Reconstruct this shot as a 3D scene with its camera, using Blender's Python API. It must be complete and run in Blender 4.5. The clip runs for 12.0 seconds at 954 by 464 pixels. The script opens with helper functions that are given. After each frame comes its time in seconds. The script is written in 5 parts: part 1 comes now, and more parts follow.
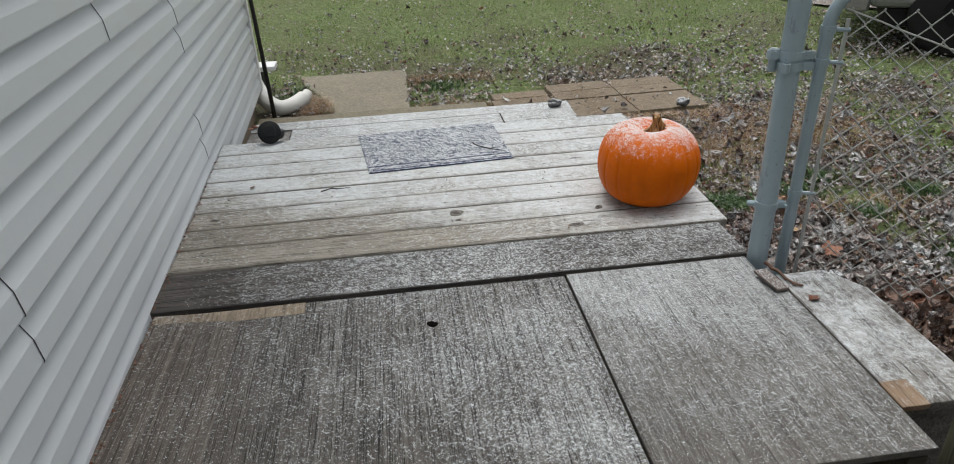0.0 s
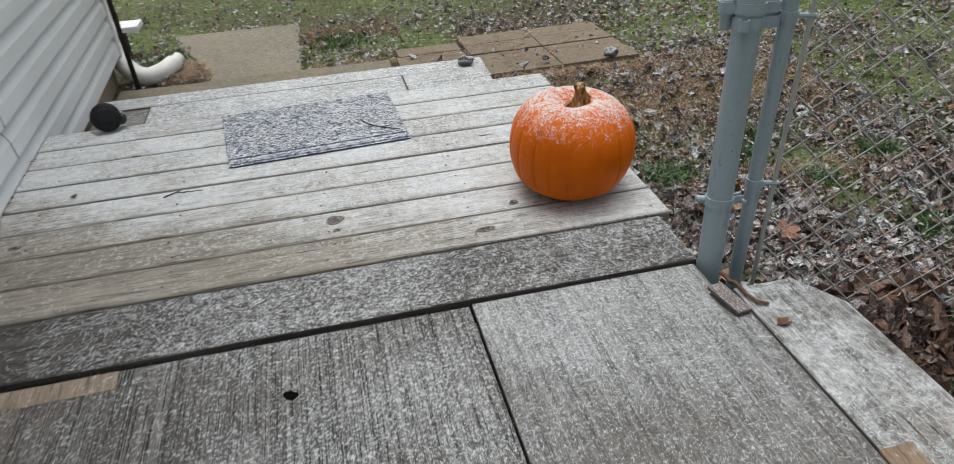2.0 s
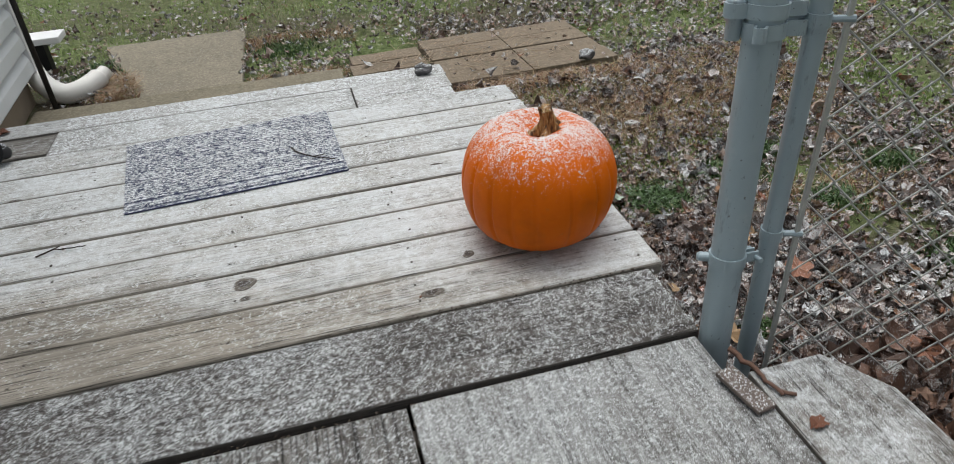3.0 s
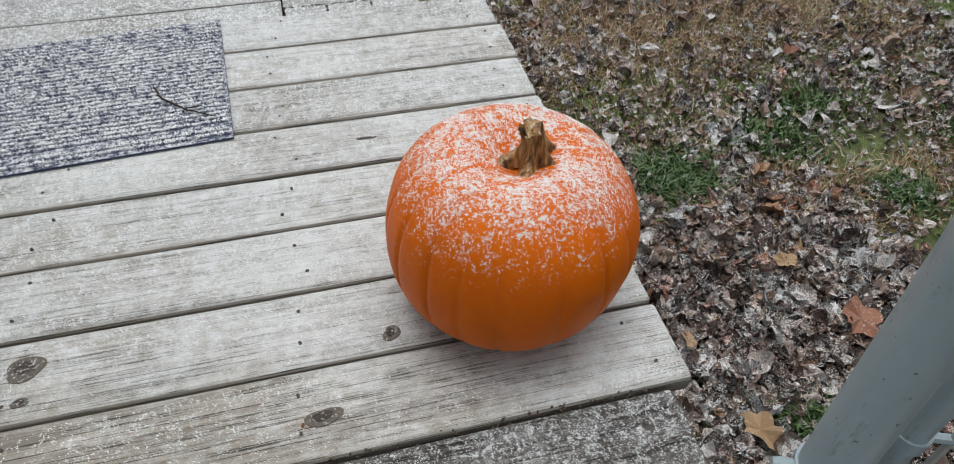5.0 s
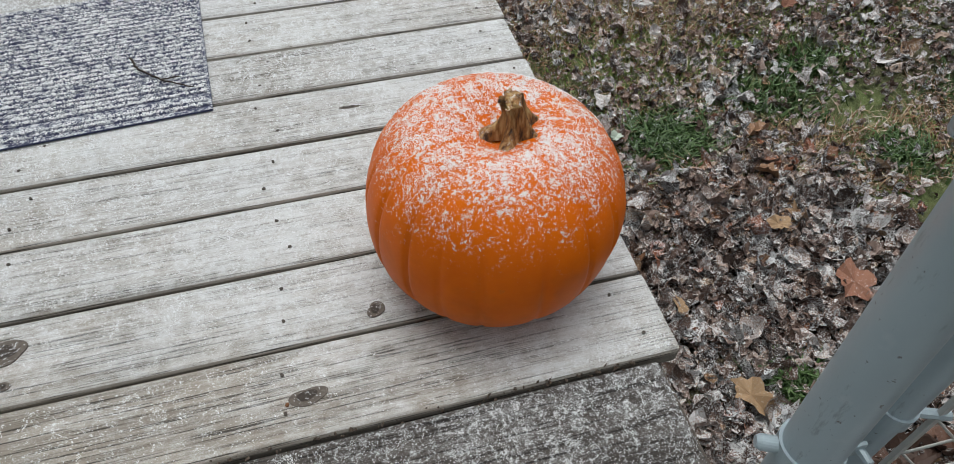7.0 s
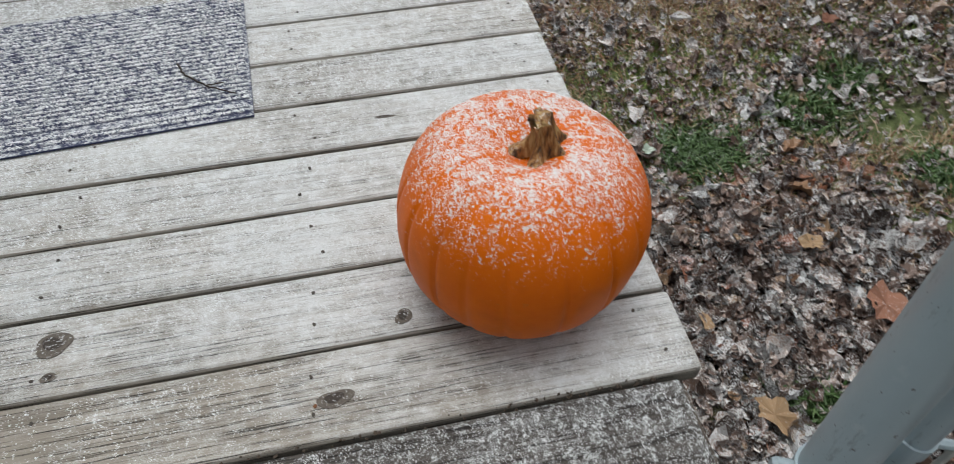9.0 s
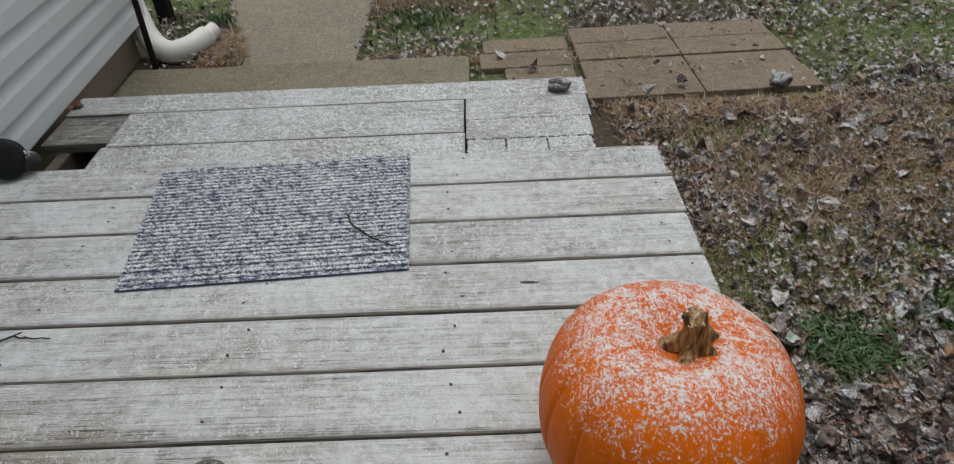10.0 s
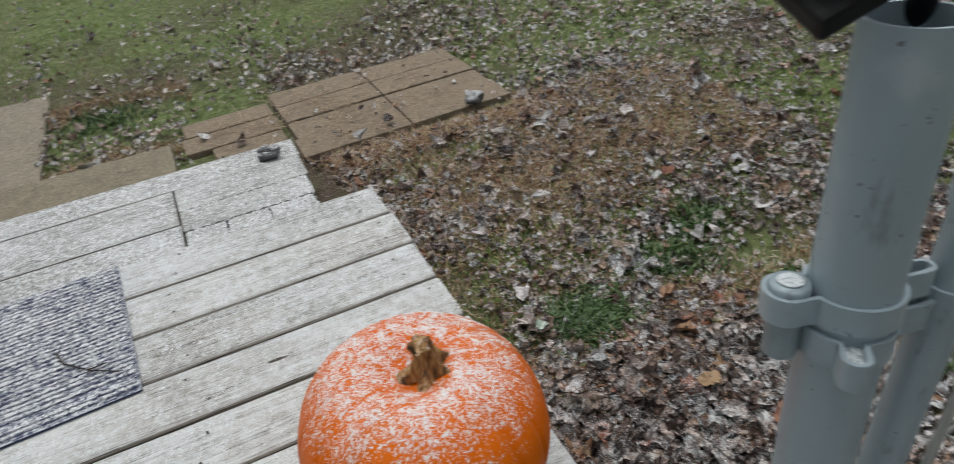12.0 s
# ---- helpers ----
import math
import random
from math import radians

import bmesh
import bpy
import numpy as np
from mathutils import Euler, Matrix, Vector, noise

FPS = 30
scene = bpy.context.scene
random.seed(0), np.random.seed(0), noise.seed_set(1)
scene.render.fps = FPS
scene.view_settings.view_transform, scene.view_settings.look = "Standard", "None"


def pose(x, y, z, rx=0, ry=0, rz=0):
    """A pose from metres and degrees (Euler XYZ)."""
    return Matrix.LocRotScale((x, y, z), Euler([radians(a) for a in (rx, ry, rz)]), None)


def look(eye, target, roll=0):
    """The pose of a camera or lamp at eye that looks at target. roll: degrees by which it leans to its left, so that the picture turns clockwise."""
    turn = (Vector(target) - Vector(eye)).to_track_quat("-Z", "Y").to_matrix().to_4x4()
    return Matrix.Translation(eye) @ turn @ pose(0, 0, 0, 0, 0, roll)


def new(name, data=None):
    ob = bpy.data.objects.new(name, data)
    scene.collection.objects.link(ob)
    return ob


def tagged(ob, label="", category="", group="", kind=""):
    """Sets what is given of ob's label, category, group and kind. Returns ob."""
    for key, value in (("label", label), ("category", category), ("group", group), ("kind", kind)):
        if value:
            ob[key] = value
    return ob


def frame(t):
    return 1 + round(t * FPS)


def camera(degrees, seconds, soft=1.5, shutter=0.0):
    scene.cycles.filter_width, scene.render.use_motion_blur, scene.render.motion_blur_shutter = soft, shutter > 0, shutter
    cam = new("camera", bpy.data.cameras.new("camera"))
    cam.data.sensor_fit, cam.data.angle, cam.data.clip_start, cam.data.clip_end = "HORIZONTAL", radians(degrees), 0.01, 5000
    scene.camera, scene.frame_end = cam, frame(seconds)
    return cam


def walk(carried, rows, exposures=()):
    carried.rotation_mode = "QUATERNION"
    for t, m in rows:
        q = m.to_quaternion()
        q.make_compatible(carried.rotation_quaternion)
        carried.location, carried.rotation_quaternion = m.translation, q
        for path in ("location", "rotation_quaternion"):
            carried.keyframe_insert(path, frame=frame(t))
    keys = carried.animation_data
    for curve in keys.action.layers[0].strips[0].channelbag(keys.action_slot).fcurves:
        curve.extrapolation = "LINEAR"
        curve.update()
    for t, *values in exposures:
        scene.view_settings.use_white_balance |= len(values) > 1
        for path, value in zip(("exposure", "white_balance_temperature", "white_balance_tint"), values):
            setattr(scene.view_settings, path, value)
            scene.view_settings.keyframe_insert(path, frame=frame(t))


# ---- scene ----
cam = camera(68.6, 12.0, soft=0.35, shutter=0.3)
PATH = [
    (0, (0.579, -2.026, 1.135), (0.767, -0.274, 0.19), -2.6),
    (0.5, (0.573, -1.992, 1.125), (0.846, -0.268, 0.149), -2.0),
    (1, (0.674, -1.871, 1.107), (0.987, -0.17, 0.103), -1.4),
    (1.5, (0.783, -1.719, 1.063), (1.039, -0.06, -0.024), -2.2),
    (2, (0.797, -1.514, 1.039), (1.139, 0.129, -0.048), -3.0),
    (2.5, (0.818, -1.35, 1.01), (1.272, 0.231, -0.128), -3.9),
    (3, (0.975, -1.135, 0.943), (1.36, 0.492, -0.155), -3.8),
    (3.5, (1.031, -0.948, 0.888), (1.452, 0.61, -0.294), -2.3),
    (3.7, (1.033, -0.829, 0.88), (1.5, 0.708, -0.311), -1.6),
    (5.3, (1.245, -0.428, 0.859), (1.594, 0.867, -0.625), 1.8),
    (5.5, (1.25, -0.422, 0.86), (1.584, 0.858, -0.64), 1.3),
    (6, (1.249, -0.419, 0.864), (1.572, 0.842, -0.655), 0.6),
    (6.5, (1.248, -0.418, 0.861), (1.6, 0.832, -0.66), 1.0),
    (8.5, (1.253, -0.431, 0.868), (1.569, 0.819, -0.661), -0.7),
    (9, (1.255, -0.426, 0.888), (1.512, 0.85, -0.631), -0.6),
    (9.5, (1.237, -0.413, 0.935), (1.308, 1.028, -0.45), -2.8),
    (10, (1.209, -0.41, 0.958), (1.179, 1.168, -0.269), -3.0),
    (10.5, (1.213, -0.414, 0.951), (1.107, 1.195, -0.232), -4.5),
    (11, (1.236, -0.405, 0.943), (1.328, 1.208, -0.236), -5.1),
    (11.5, (1.263, -0.4, 0.937), (1.589, 1.211, -0.203), -6.8),
    (12, (1.3055, -0.4326, 0.9611), (1.8817, 1.0033, -0.1417), -6.54),
]
walk(cam, [(t, look(eye, target, roll)) for t, eye, target, roll in PATH], exposures=((0.0, 0.44, 6500, 8.8), (1.5, 0.46, 6500, 8.8), (3.5, 0.40, 6500, 8.8), (6.5, 0.34, 6500, 8.8), (9.0, 0.32, 6500, 8.8), (9.6, 0.14, 6500, 8.8), (10.4, -0.04, 6500, 8.8), (11.4, -0.04, 6500, 8.8), (12.0, 0.25, 6500, 8.8)))

# ---- world and light ----
world = bpy.data.worlds.new("overcast_sky")
scene.world = world
world.use_nodes = True
wn, wl = world.node_tree.nodes, world.node_tree.links
sky = wn.new("ShaderNodeTexSky")
sky.sky_type, sky.sun_disc = "NISHITA", False
sky.sun_elevation, sky.sun_rotation = radians(78), radians(-30)
sky.air_density, sky.dust_density, sky.ozone_density = 1.0, 6.0, 1.0
grey = wn.new("ShaderNodeHueSaturation")
grey.inputs["Saturation"].default_value = 0.25
wl.new(sky.outputs["Color"], grey.inputs["Color"])
wl.new(grey.outputs["Color"], wn["Background"].inputs["Color"])
wn["Background"].inputs["Strength"].default_value = 0.1
sun_data = bpy.data.lights.new("sun", "SUN")
sun_data.energy, sun_data.angle, sun_data.color = 0.9, radians(50), (1.0, 0.98, 0.96)
sun = new("sun", sun_data)
sun.matrix_world = look((1.5, 1.7, 8), (0.6, 0.4, 0))


# ---- materials ----
def mat(name, rough=0.8, metal=0.0):
    m = bpy.data.materials.new(name)
    m.use_nodes = True
    b = m.node_tree.nodes["Principled BSDF"]
    b.inputs["Roughness"].default_value, b.inputs["Metallic"].default_value = rough, metal
    return m, m.node_tree.nodes, m.node_tree.links, b


def coords(n, l, scale=(1, 1, 1), source="Object", spread=False):
    tc, mp = n.new("ShaderNodeTexCoord"), n.new("ShaderNodeMapping")
    mp.inputs["Scale"].default_value = scale
    l.new(tc.outputs[source], mp.inputs["Vector"])
    if spread:
        info, mul, comb = n.new("ShaderNodeObjectInfo"), n.new("ShaderNodeMath"), n.new("ShaderNodeCombineXYZ")
        mul.operation = "MULTIPLY"
        mul.inputs[1].default_value = 37.0
        l.new(info.outputs["Random"], mul.inputs[0])
        for k in range(3):
            l.new(mul.outputs[0], comb.inputs[k])
        l.new(comb.outputs[0], mp.inputs["Location"])
    return mp.outputs[0]


def tex(n, l, vec, scale, detail=4.0, rough=0.55, distort=0.0):
    t = n.new("ShaderNodeTexNoise")
    t.inputs["Scale"].default_value, t.inputs["Detail"].default_value = scale, detail
    t.inputs["Roughness"].default_value, t.inputs["Distortion"].default_value = rough, distort
    l.new(vec, t.inputs["Vector"])
    return t.outputs["Fac"]


def ramp(n, l, fac, stops):
    r = n.new("ShaderNodeValToRGB")
    e = r.color_ramp.elements
    while len(e) < len(stops):
        e.new(0.5)
    for el, (p, c) in zip(e, stops):
        el.position = p
        el.color = (*c, 1) if isinstance(c, tuple) else (c, c, c, 1)
    l.new(fac, r.inputs["Fac"])
    return r.outputs["Color"]


def math_node(n, l, op, a, b):
    m = n.new("ShaderNodeMath")
    m.operation = op
    for k, v in ((0, a), (1, b)):
        if isinstance(v, (int, float)):
            m.inputs[k].default_value = v
        else:
            l.new(v, m.inputs[k])
    return m.outputs[0]


def mix(n, l, fac, a, b, mode="MIX"):
    m = n.new("ShaderNodeMix")
    m.data_type, m.blend_type = "RGBA", mode
    for key, v in ((0, fac), (6, a), (7, b)):
        if isinstance(v, (int, float)):
            m.inputs[key].default_value = v
        elif isinstance(v, tuple):
            m.inputs[key].default_value = (*v, 1)
        else:
            l.new(v, m.inputs[key])
    return m.outputs[2]


def bump(n, l, b, height, strength=0.3, dist=0.002):
    k = n.new("ShaderNodeBump")
    k.inputs["Strength"].default_value, k.inputs["Distance"].default_value = strength, dist
    l.new(height, k.inputs["Height"])
    l.new(k.outputs["Normal"], b.inputs["Normal"])


def up_facing(n, l, lo=0.3, hi=0.9):
    g, s = n.new("ShaderNodeNewGeometry"), n.new("ShaderNodeSeparateXYZ")
    l.new(g.outputs["Normal"], s.inputs[0])
    return ramp(n, l, s.outputs["Z"], [(lo, 0.0), (hi, 1.0)])


SNOW = (0.72, 0.765, 0.785)


def snowy_wood(name, dark, light, grain, veil, specks, lines=0.5, rough=0.85, bare=None, size=1.0, groove=0.0, fineness=210.0, stain=None, patch=1.0):
    """Weathered wood, its grain along one axis, under a thin veil and scattered flakes of snow on what faces up."""
    m, n, l, b = mat(name, rough)
    v = coords(n, l, spread=True)
    stretched = coords(n, l, grain, spread=True)
    g1 = tex(n, l, stretched, 120, 6, 0.7, 0.25)
    g2 = tex(n, l, stretched, 26, 4, 0.6, 0.8)
    crack = ramp(n, l, tex(n, l, stretched, fineness, 2, 0.5, 0.1), [(0.34 + groove, 1.0), (0.43 + groove, 0.0)])
    blot = tex(n, l, v, 7, 4, 0.6)
    wood = ramp(n, l, g1, [(0.32, dark), (0.66, light)])
    wood = mix(n, l, ramp(n, l, g2, [(0.42, 0.0), (0.68, 0.7)]), wood, dark)
    wood = mix(n, l, ramp(n, l, blot, [(0.4, 0.0), (0.72, 0.4)]), wood, tuple(c * 1.3 for c in light))
    wood = mix(n, l, math_node(n, l, "MULTIPLY", crack, lines), wood, tuple(c * 0.3 for c in dark))
    if stain:
        side = n.new("ShaderNodeSeparateXYZ")
        l.new(coords(n, l), side.inputs[0])
        reach = math_node(n, l, "ADD", side.outputs[0], math_node(n, l, "MULTIPLY", tex(n, l, stretched, 9, 4, 0.7), 0.7))
        wet = n.new("ShaderNodeMapRange")
        wet.inputs["From Min"].default_value, wet.inputs["From Max"].default_value = stain[0], stain[1]
        wet.inputs["To Min"].default_value, wet.inputs["To Max"].default_value = 0.5, 0.0
        l.new(reach, wet.inputs["Value"])
        wood = mix(n, l, wet.outputs[0], wood, mix(n, l, ramp(n, l, g1, [(0.38, 0.0), (0.62, 1.0)]), tuple(c * 0.45 for c in stain[2]), tuple(c * 1.5 for c in stain[2])))
    info = n.new("ShaderNodeObjectInfo")
    tone = ramp(n, l, info.outputs["Random"], [(0.0, 0.85), (1.0, 1.08)])
    wood = mix(n, l, 1.0, wood, tone, "MULTIPLY")
    drift, clump = tex(n, l, v, 3.1, 4, 0.6), tex(n, l, v, 38 / size, 5, 0.7)
    blob, flake, fine = tex(n, l, v, 135 / size, 4, 0.72, 0.3), tex(n, l, v, 380 / size, 3, 0.75), tex(n, l, v, 900, 2, 0.6)
    shift = math_node(n, l, "ADD", math_node(n, l, "MULTIPLY", drift, 0.5), math_node(n, l, "MULTIPLY", clump, 0.5))
    shift = math_node(n, l, "ADD", math_node(n, l, "MULTIPLY", shift, patch), 0.5 - 0.5 * patch)
    shift = math_node(n, l, "SUBTRACT", shift, math_node(n, l, "MULTIPLY", crack, 0.05 * lines))
    if bare:
        sep, far = n.new("ShaderNodeSeparateXYZ"), n.new("ShaderNodeMapRange")
        l.new(coords(n, l), sep.inputs[0])
        edge = math_node(n, l, "ADD", math_node(n, l, "MULTIPLY", sep.outputs[0], bare[0][0]), math_node(n, l, "MULTIPLY", sep.outputs[1], bare[0][1]))
        edge = math_node(n, l, "ADD", edge, math_node(n, l, "MULTIPLY", drift, bare[3]))
        far.inputs["From Min"].default_value, far.inputs["From Max"].default_value = bare[1], bare[2]
        far.inputs["To Min"].default_value, far.inputs["To Max"].default_value = bare[4], 0.0
        l.new(edge, far.inputs["Value"])
        shift = math_node(n, l, "ADD", shift, far.outputs[0])
    dust = math_node(n, l, "ADD", math_node(n, l, "MULTIPLY", g1, 0.25), math_node(n, l, "MULTIPLY", tex(n, l, v, 620, 3, 0.8), 0.5))
    dust = math_node(n, l, "ADD", math_node(n, l, "ADD", math_node(n, l, "MULTIPLY", shift, 0.8), dust), veil - 0.775)
    thin = ramp(n, l, dust, [(0.42, 0.0), (0.62, 0.8)])
    spot = math_node(n, l, "ADD", math_node(n, l, "MULTIPLY", blob, 0.42), math_node(n, l, "ADD", math_node(n, l, "MULTIPLY", flake, 0.28), math_node(n, l, "MULTIPLY", fine, 0.15)))
    spot = math_node(n, l, "ADD", math_node(n, l, "ADD", spot, math_node(n, l, "MULTIPLY", shift, 0.38)), specks - 0.615)
    spot = ramp(n, l, spot, [(0.475, 0.0), (0.54, 0.85)])
    cover = n.new("ShaderNodeMath")
    cover.operation = "MAXIMUM"
    l.new(thin, cover.inputs[0])
    l.new(spot, cover.inputs[1])
    cover = math_node(n, l, "MULTIPLY", cover.outputs[0], up_facing(n, l, 0.35, 0.95))
    l.new(mix(n, l, cover, wood, SNOW), b.inputs["Base Color"])
    h = math_node(n, l, "ADD", math_node(n, l, "SUBTRACT", math_node(n, l, "MULTIPLY", g1, 0.5), math_node(n, l, "MULTIPLY", crack, lines)), math_node(n, l, "MULTIPLY", spot, 0.8))
    bump(n, l, b, h, 0.6, 0.0018)
    return m


M_BOARD = snowy_wood("weathered_pine", (0.165, 0.149, 0.124), (0.335, 0.31, 0.268), (0.018, 1, 1), 0.550, 0.464, 1.0, bare=((0.5, 1.4), 0.2, 1.0, 0.30, -0.44), size=1.0, patch=0.75, groove=0.012, fineness=520)
M_DARK = snowy_wood("old_dark_plank", (0.030, 0.026, 0.023), (0.105, 0.096, 0.086), (0.03, 1, 1), 0.42, 0.468, 0.9, patch=0.5, bare=((1, 0), -0.15, 0.6, 0.3, -0.22), groove=0.01, fineness=320)
M_PLY = snowy_wood("grey_plywood", (0.038, 0.034, 0.030), (0.135, 0.124, 0.11), (1, 0.012, 1), 0.435, 0.472, 1.15, bare=((0.8, 0.6), -0.65, 0.45, 0.25, -0.13), groove=0.03, fineness=420, stain=(0.12, 0.5, (0.19, 0.150, 0.118)), patch=0.4)
M_PLY_PALE = snowy_wood("pale_plywood", (0.05, 0.047, 0.043), (0.15, 0.141, 0.128), (1, 0.012, 1), 0.475, 0.478, 0.55, patch=0.4, bare=((0.0, 1.0), -1.0, -0.2, 0.2, -0.12), groove=0.0, fineness=420)
M_PLANK = snowy_wood("grey_edge_plank", (0.08, 0.075, 0.068), (0.23, 0.215, 0.195), (1, 0.03, 1), 0.47, 0.462, 1.0, fineness=300)
M_STEP = snowy_wood("snowy_step_board", (0.10, 0.094, 0.085), (0.25, 0.237, 0.214), (0.06, 1, 1), 0.50, 0.478, 0.5, patch=0.45)
M_STEPBARE = snowy_wood("bare_step_board", (0.08, 0.074, 0.065), (0.22, 0.205, 0.185), (0.06, 1, 1), 0.38, 0.40, 0.6)
M_FRAME = snowy_wood("brown_framing", (0.05, 0.042, 0.034), (0.13, 0.11, 0.09), (0.08, 1, 0.5), 0.1, 0.1)
M_POSTWOOD = snowy_wood("mossy_post", (0.035, 0.035, 0.022), (0.10, 0.095, 0.06), (1, 1, 0.05), 0.1, 0.1)
M_RAWPLY = snowy_wood("raw_ply_edge", (0.11, 0.055, 0.036), (0.30, 0.225, 0.15), (1, 0.05, 1), 0.38, 0.43)
M_BARESTRIP = snowy_wood("bare_tan_ply", (0.13, 0.098, 0.07), (0.29, 0.24, 0.175), (1, 0.05, 1), 0.38, 0.43)


def plain(name, col, rough=0.7, metal=0.0, var=0.12, scale=25.0, bump_by=0.15, snow=0.0):
    m, n, l, b = mat(name, rough, metal)
    v = coords(n, l)
    f1, f2 = tex(n, l, v, scale, 5), tex(n, l, v, scale * 9, 3)
    c = mix(n, l, f1, tuple(x * (1 - var) for x in col), tuple(x * (1 + var) for x in col))
    c = mix(n, l, math_node(n, l, "MULTIPLY", f2, 0.3), c, tuple(x * (1 - 2 * var) for x in col))
    if snow:
        s = tex(n, l, v, 260, 4, 0.7)
        k = ramp(n, l, s, [(0.66 - snow * 0.3, 0.0), (0.74 - snow * 0.3, 1.0)])
        c = mix(n, l, math_node(n, l, "MULTIPLY", k, up_facing(n, l, 0.4, 0.85)), c, SNOW)
    l.new(c, b.inputs["Base Color"])
    bump(n, l, b, f2, bump_by, 0.001)
    return m


M_SNOW = plain("snow_grains", (0.755, 0.795, 0.815), 0.7, 0, 0.04, 40, 0.0)
M_SIDING = plain("white_vinyl", (0.70, 0.742, 0.765), 0.42, 0, 0.035, 6, 0.05)
M_SEAM = plain("seam_shadow_gap", (0.06, 0.06, 0.065), 0.8)
M_TRIM = plain("white_corner_trim", (0.76, 0.77, 0.78), 0.45, 0, 0.03, 8, 0.05)
M_BLOCK = plain("tan_foundation", (0.34, 0.28, 0.21), 0.9, 0, 0.15, 14, 0.5)


def mat_steel():
    m, n, l, b = mat("grey_painted_steel", 0.4, 0.15)
    v = coords(n, l)
    run = coords(n, l, (1, 1, 0.25))
    c = mix(n, l, tex(n, l, v, 9, 4), (0.275, 0.355, 0.395), (0.375, 0.46, 0.50))
    c = mix(n, l, ramp(n, l, tex(n, l, run, 55, 5, 0.7), [(0.60, 0.0), (0.68, 0.55)]), c, (0.17, 0.19, 0.20))
    c = mix(n, l, ramp(n, l, tex(n, l, v, 120, 3, 0.6), [(0.68, 0.0), (0.72, 0.8)]), c, (0.10, 0.085, 0.075))
    c = mix(n, l, ramp(n, l, tex(n, l, v, 20, 4), [(0.62, 0.0), (0.75, 0.4)]), c, (0.52, 0.56, 0.57))
    l.new(c, b.inputs["Base Color"])
    bump(n, l, b, tex(n, l, v, 160, 4), 0.25, 0.001)
    return m


M_STEEL = mat_steel()
M_SNOWYSTEEL = plain("snowy_painted_steel", (0.36, 0.43, 0.46), 0.5, 0.1, 0.15, 60, 0.3, 0.8)
M_WIRE = plain("galvanised_wire", (0.50, 0.52, 0.50), 0.5, 0.35, 0.15, 60)
M_BLACK = plain("black_plastic", (0.011, 0.012, 0.013), 0.55, 0, 0.2, 30)
M_BLACK.node_tree.nodes["Principled BSDF"].inputs["Specular IOR Level"].default_value = 0.2
M_RUST = plain("rusty_black_rod", (0.025, 0.022, 0.02), 0.7, 0.3, 0.3, 40)
M_PIPE = plain("white_corrugated_plastic", (0.74, 0.74, 0.71), 0.5, 0, 0.07, 20)
M_NAIL = plain("dark_nail_head", (0.07, 0.06, 0.052), 0.6, 0.5)
M_KNOT = plain("dark_knot", (0.15, 0.132, 0.112), 0.9, 0, 0.5, 240, 0.8, 0.27)
M_KNOTHEART = plain("knot_heart", (0.062, 0.052, 0.044), 0.9, 0, 0.5, 220, 0.8, 0.27)
M_RUSTNAIL = plain("rusty_nail_head", (0.20, 0.085, 0.035), 0.8, 0.2, 0.3, 200)
M_DIRT = plain("dark_crumbs", (0.07, 0.052, 0.038), 0.9, 0, 0.5, 200)
M_RUBBER = plain("tyre_rubber", (0.012, 0.012, 0.013), 0.8)
M_PAINT = plain("grey_car_paint", (0.30, 0.31, 0.31), 0.3, 0.3)
M_CHROME = plain("dull_bumper", (0.42, 0.43, 0.43), 0.35, 0.7)
M_STONE = plain("grey_rock", (0.12, 0.12, 0.125), 0.85, 0, 0.35, 30, 0.6, 0.55)
M_VINE = plain("tan_dry_vine", (0.42, 0.33, 0.24), 0.9, 0, 0.25, 60)
M_TWIG = plain("dark_twig", (0.035, 0.026, 0.02), 0.85, 0, 0.3, 90)
M_STICK = plain("brown_stick", (0.16, 0.09, 0.065), 0.85, 0, 0.3, 90)
M_REDLEAF = plain("brown_leaf", (0.17, 0.07, 0.04), 0.75, 0, 0.3, 60, 0.3, 0.1)
M_SHINGLE = plain("wet_shingle_scrap", (0.15, 0.12, 0.105), 0.85, 0, 0.4, 70, 0.5, 0.42)


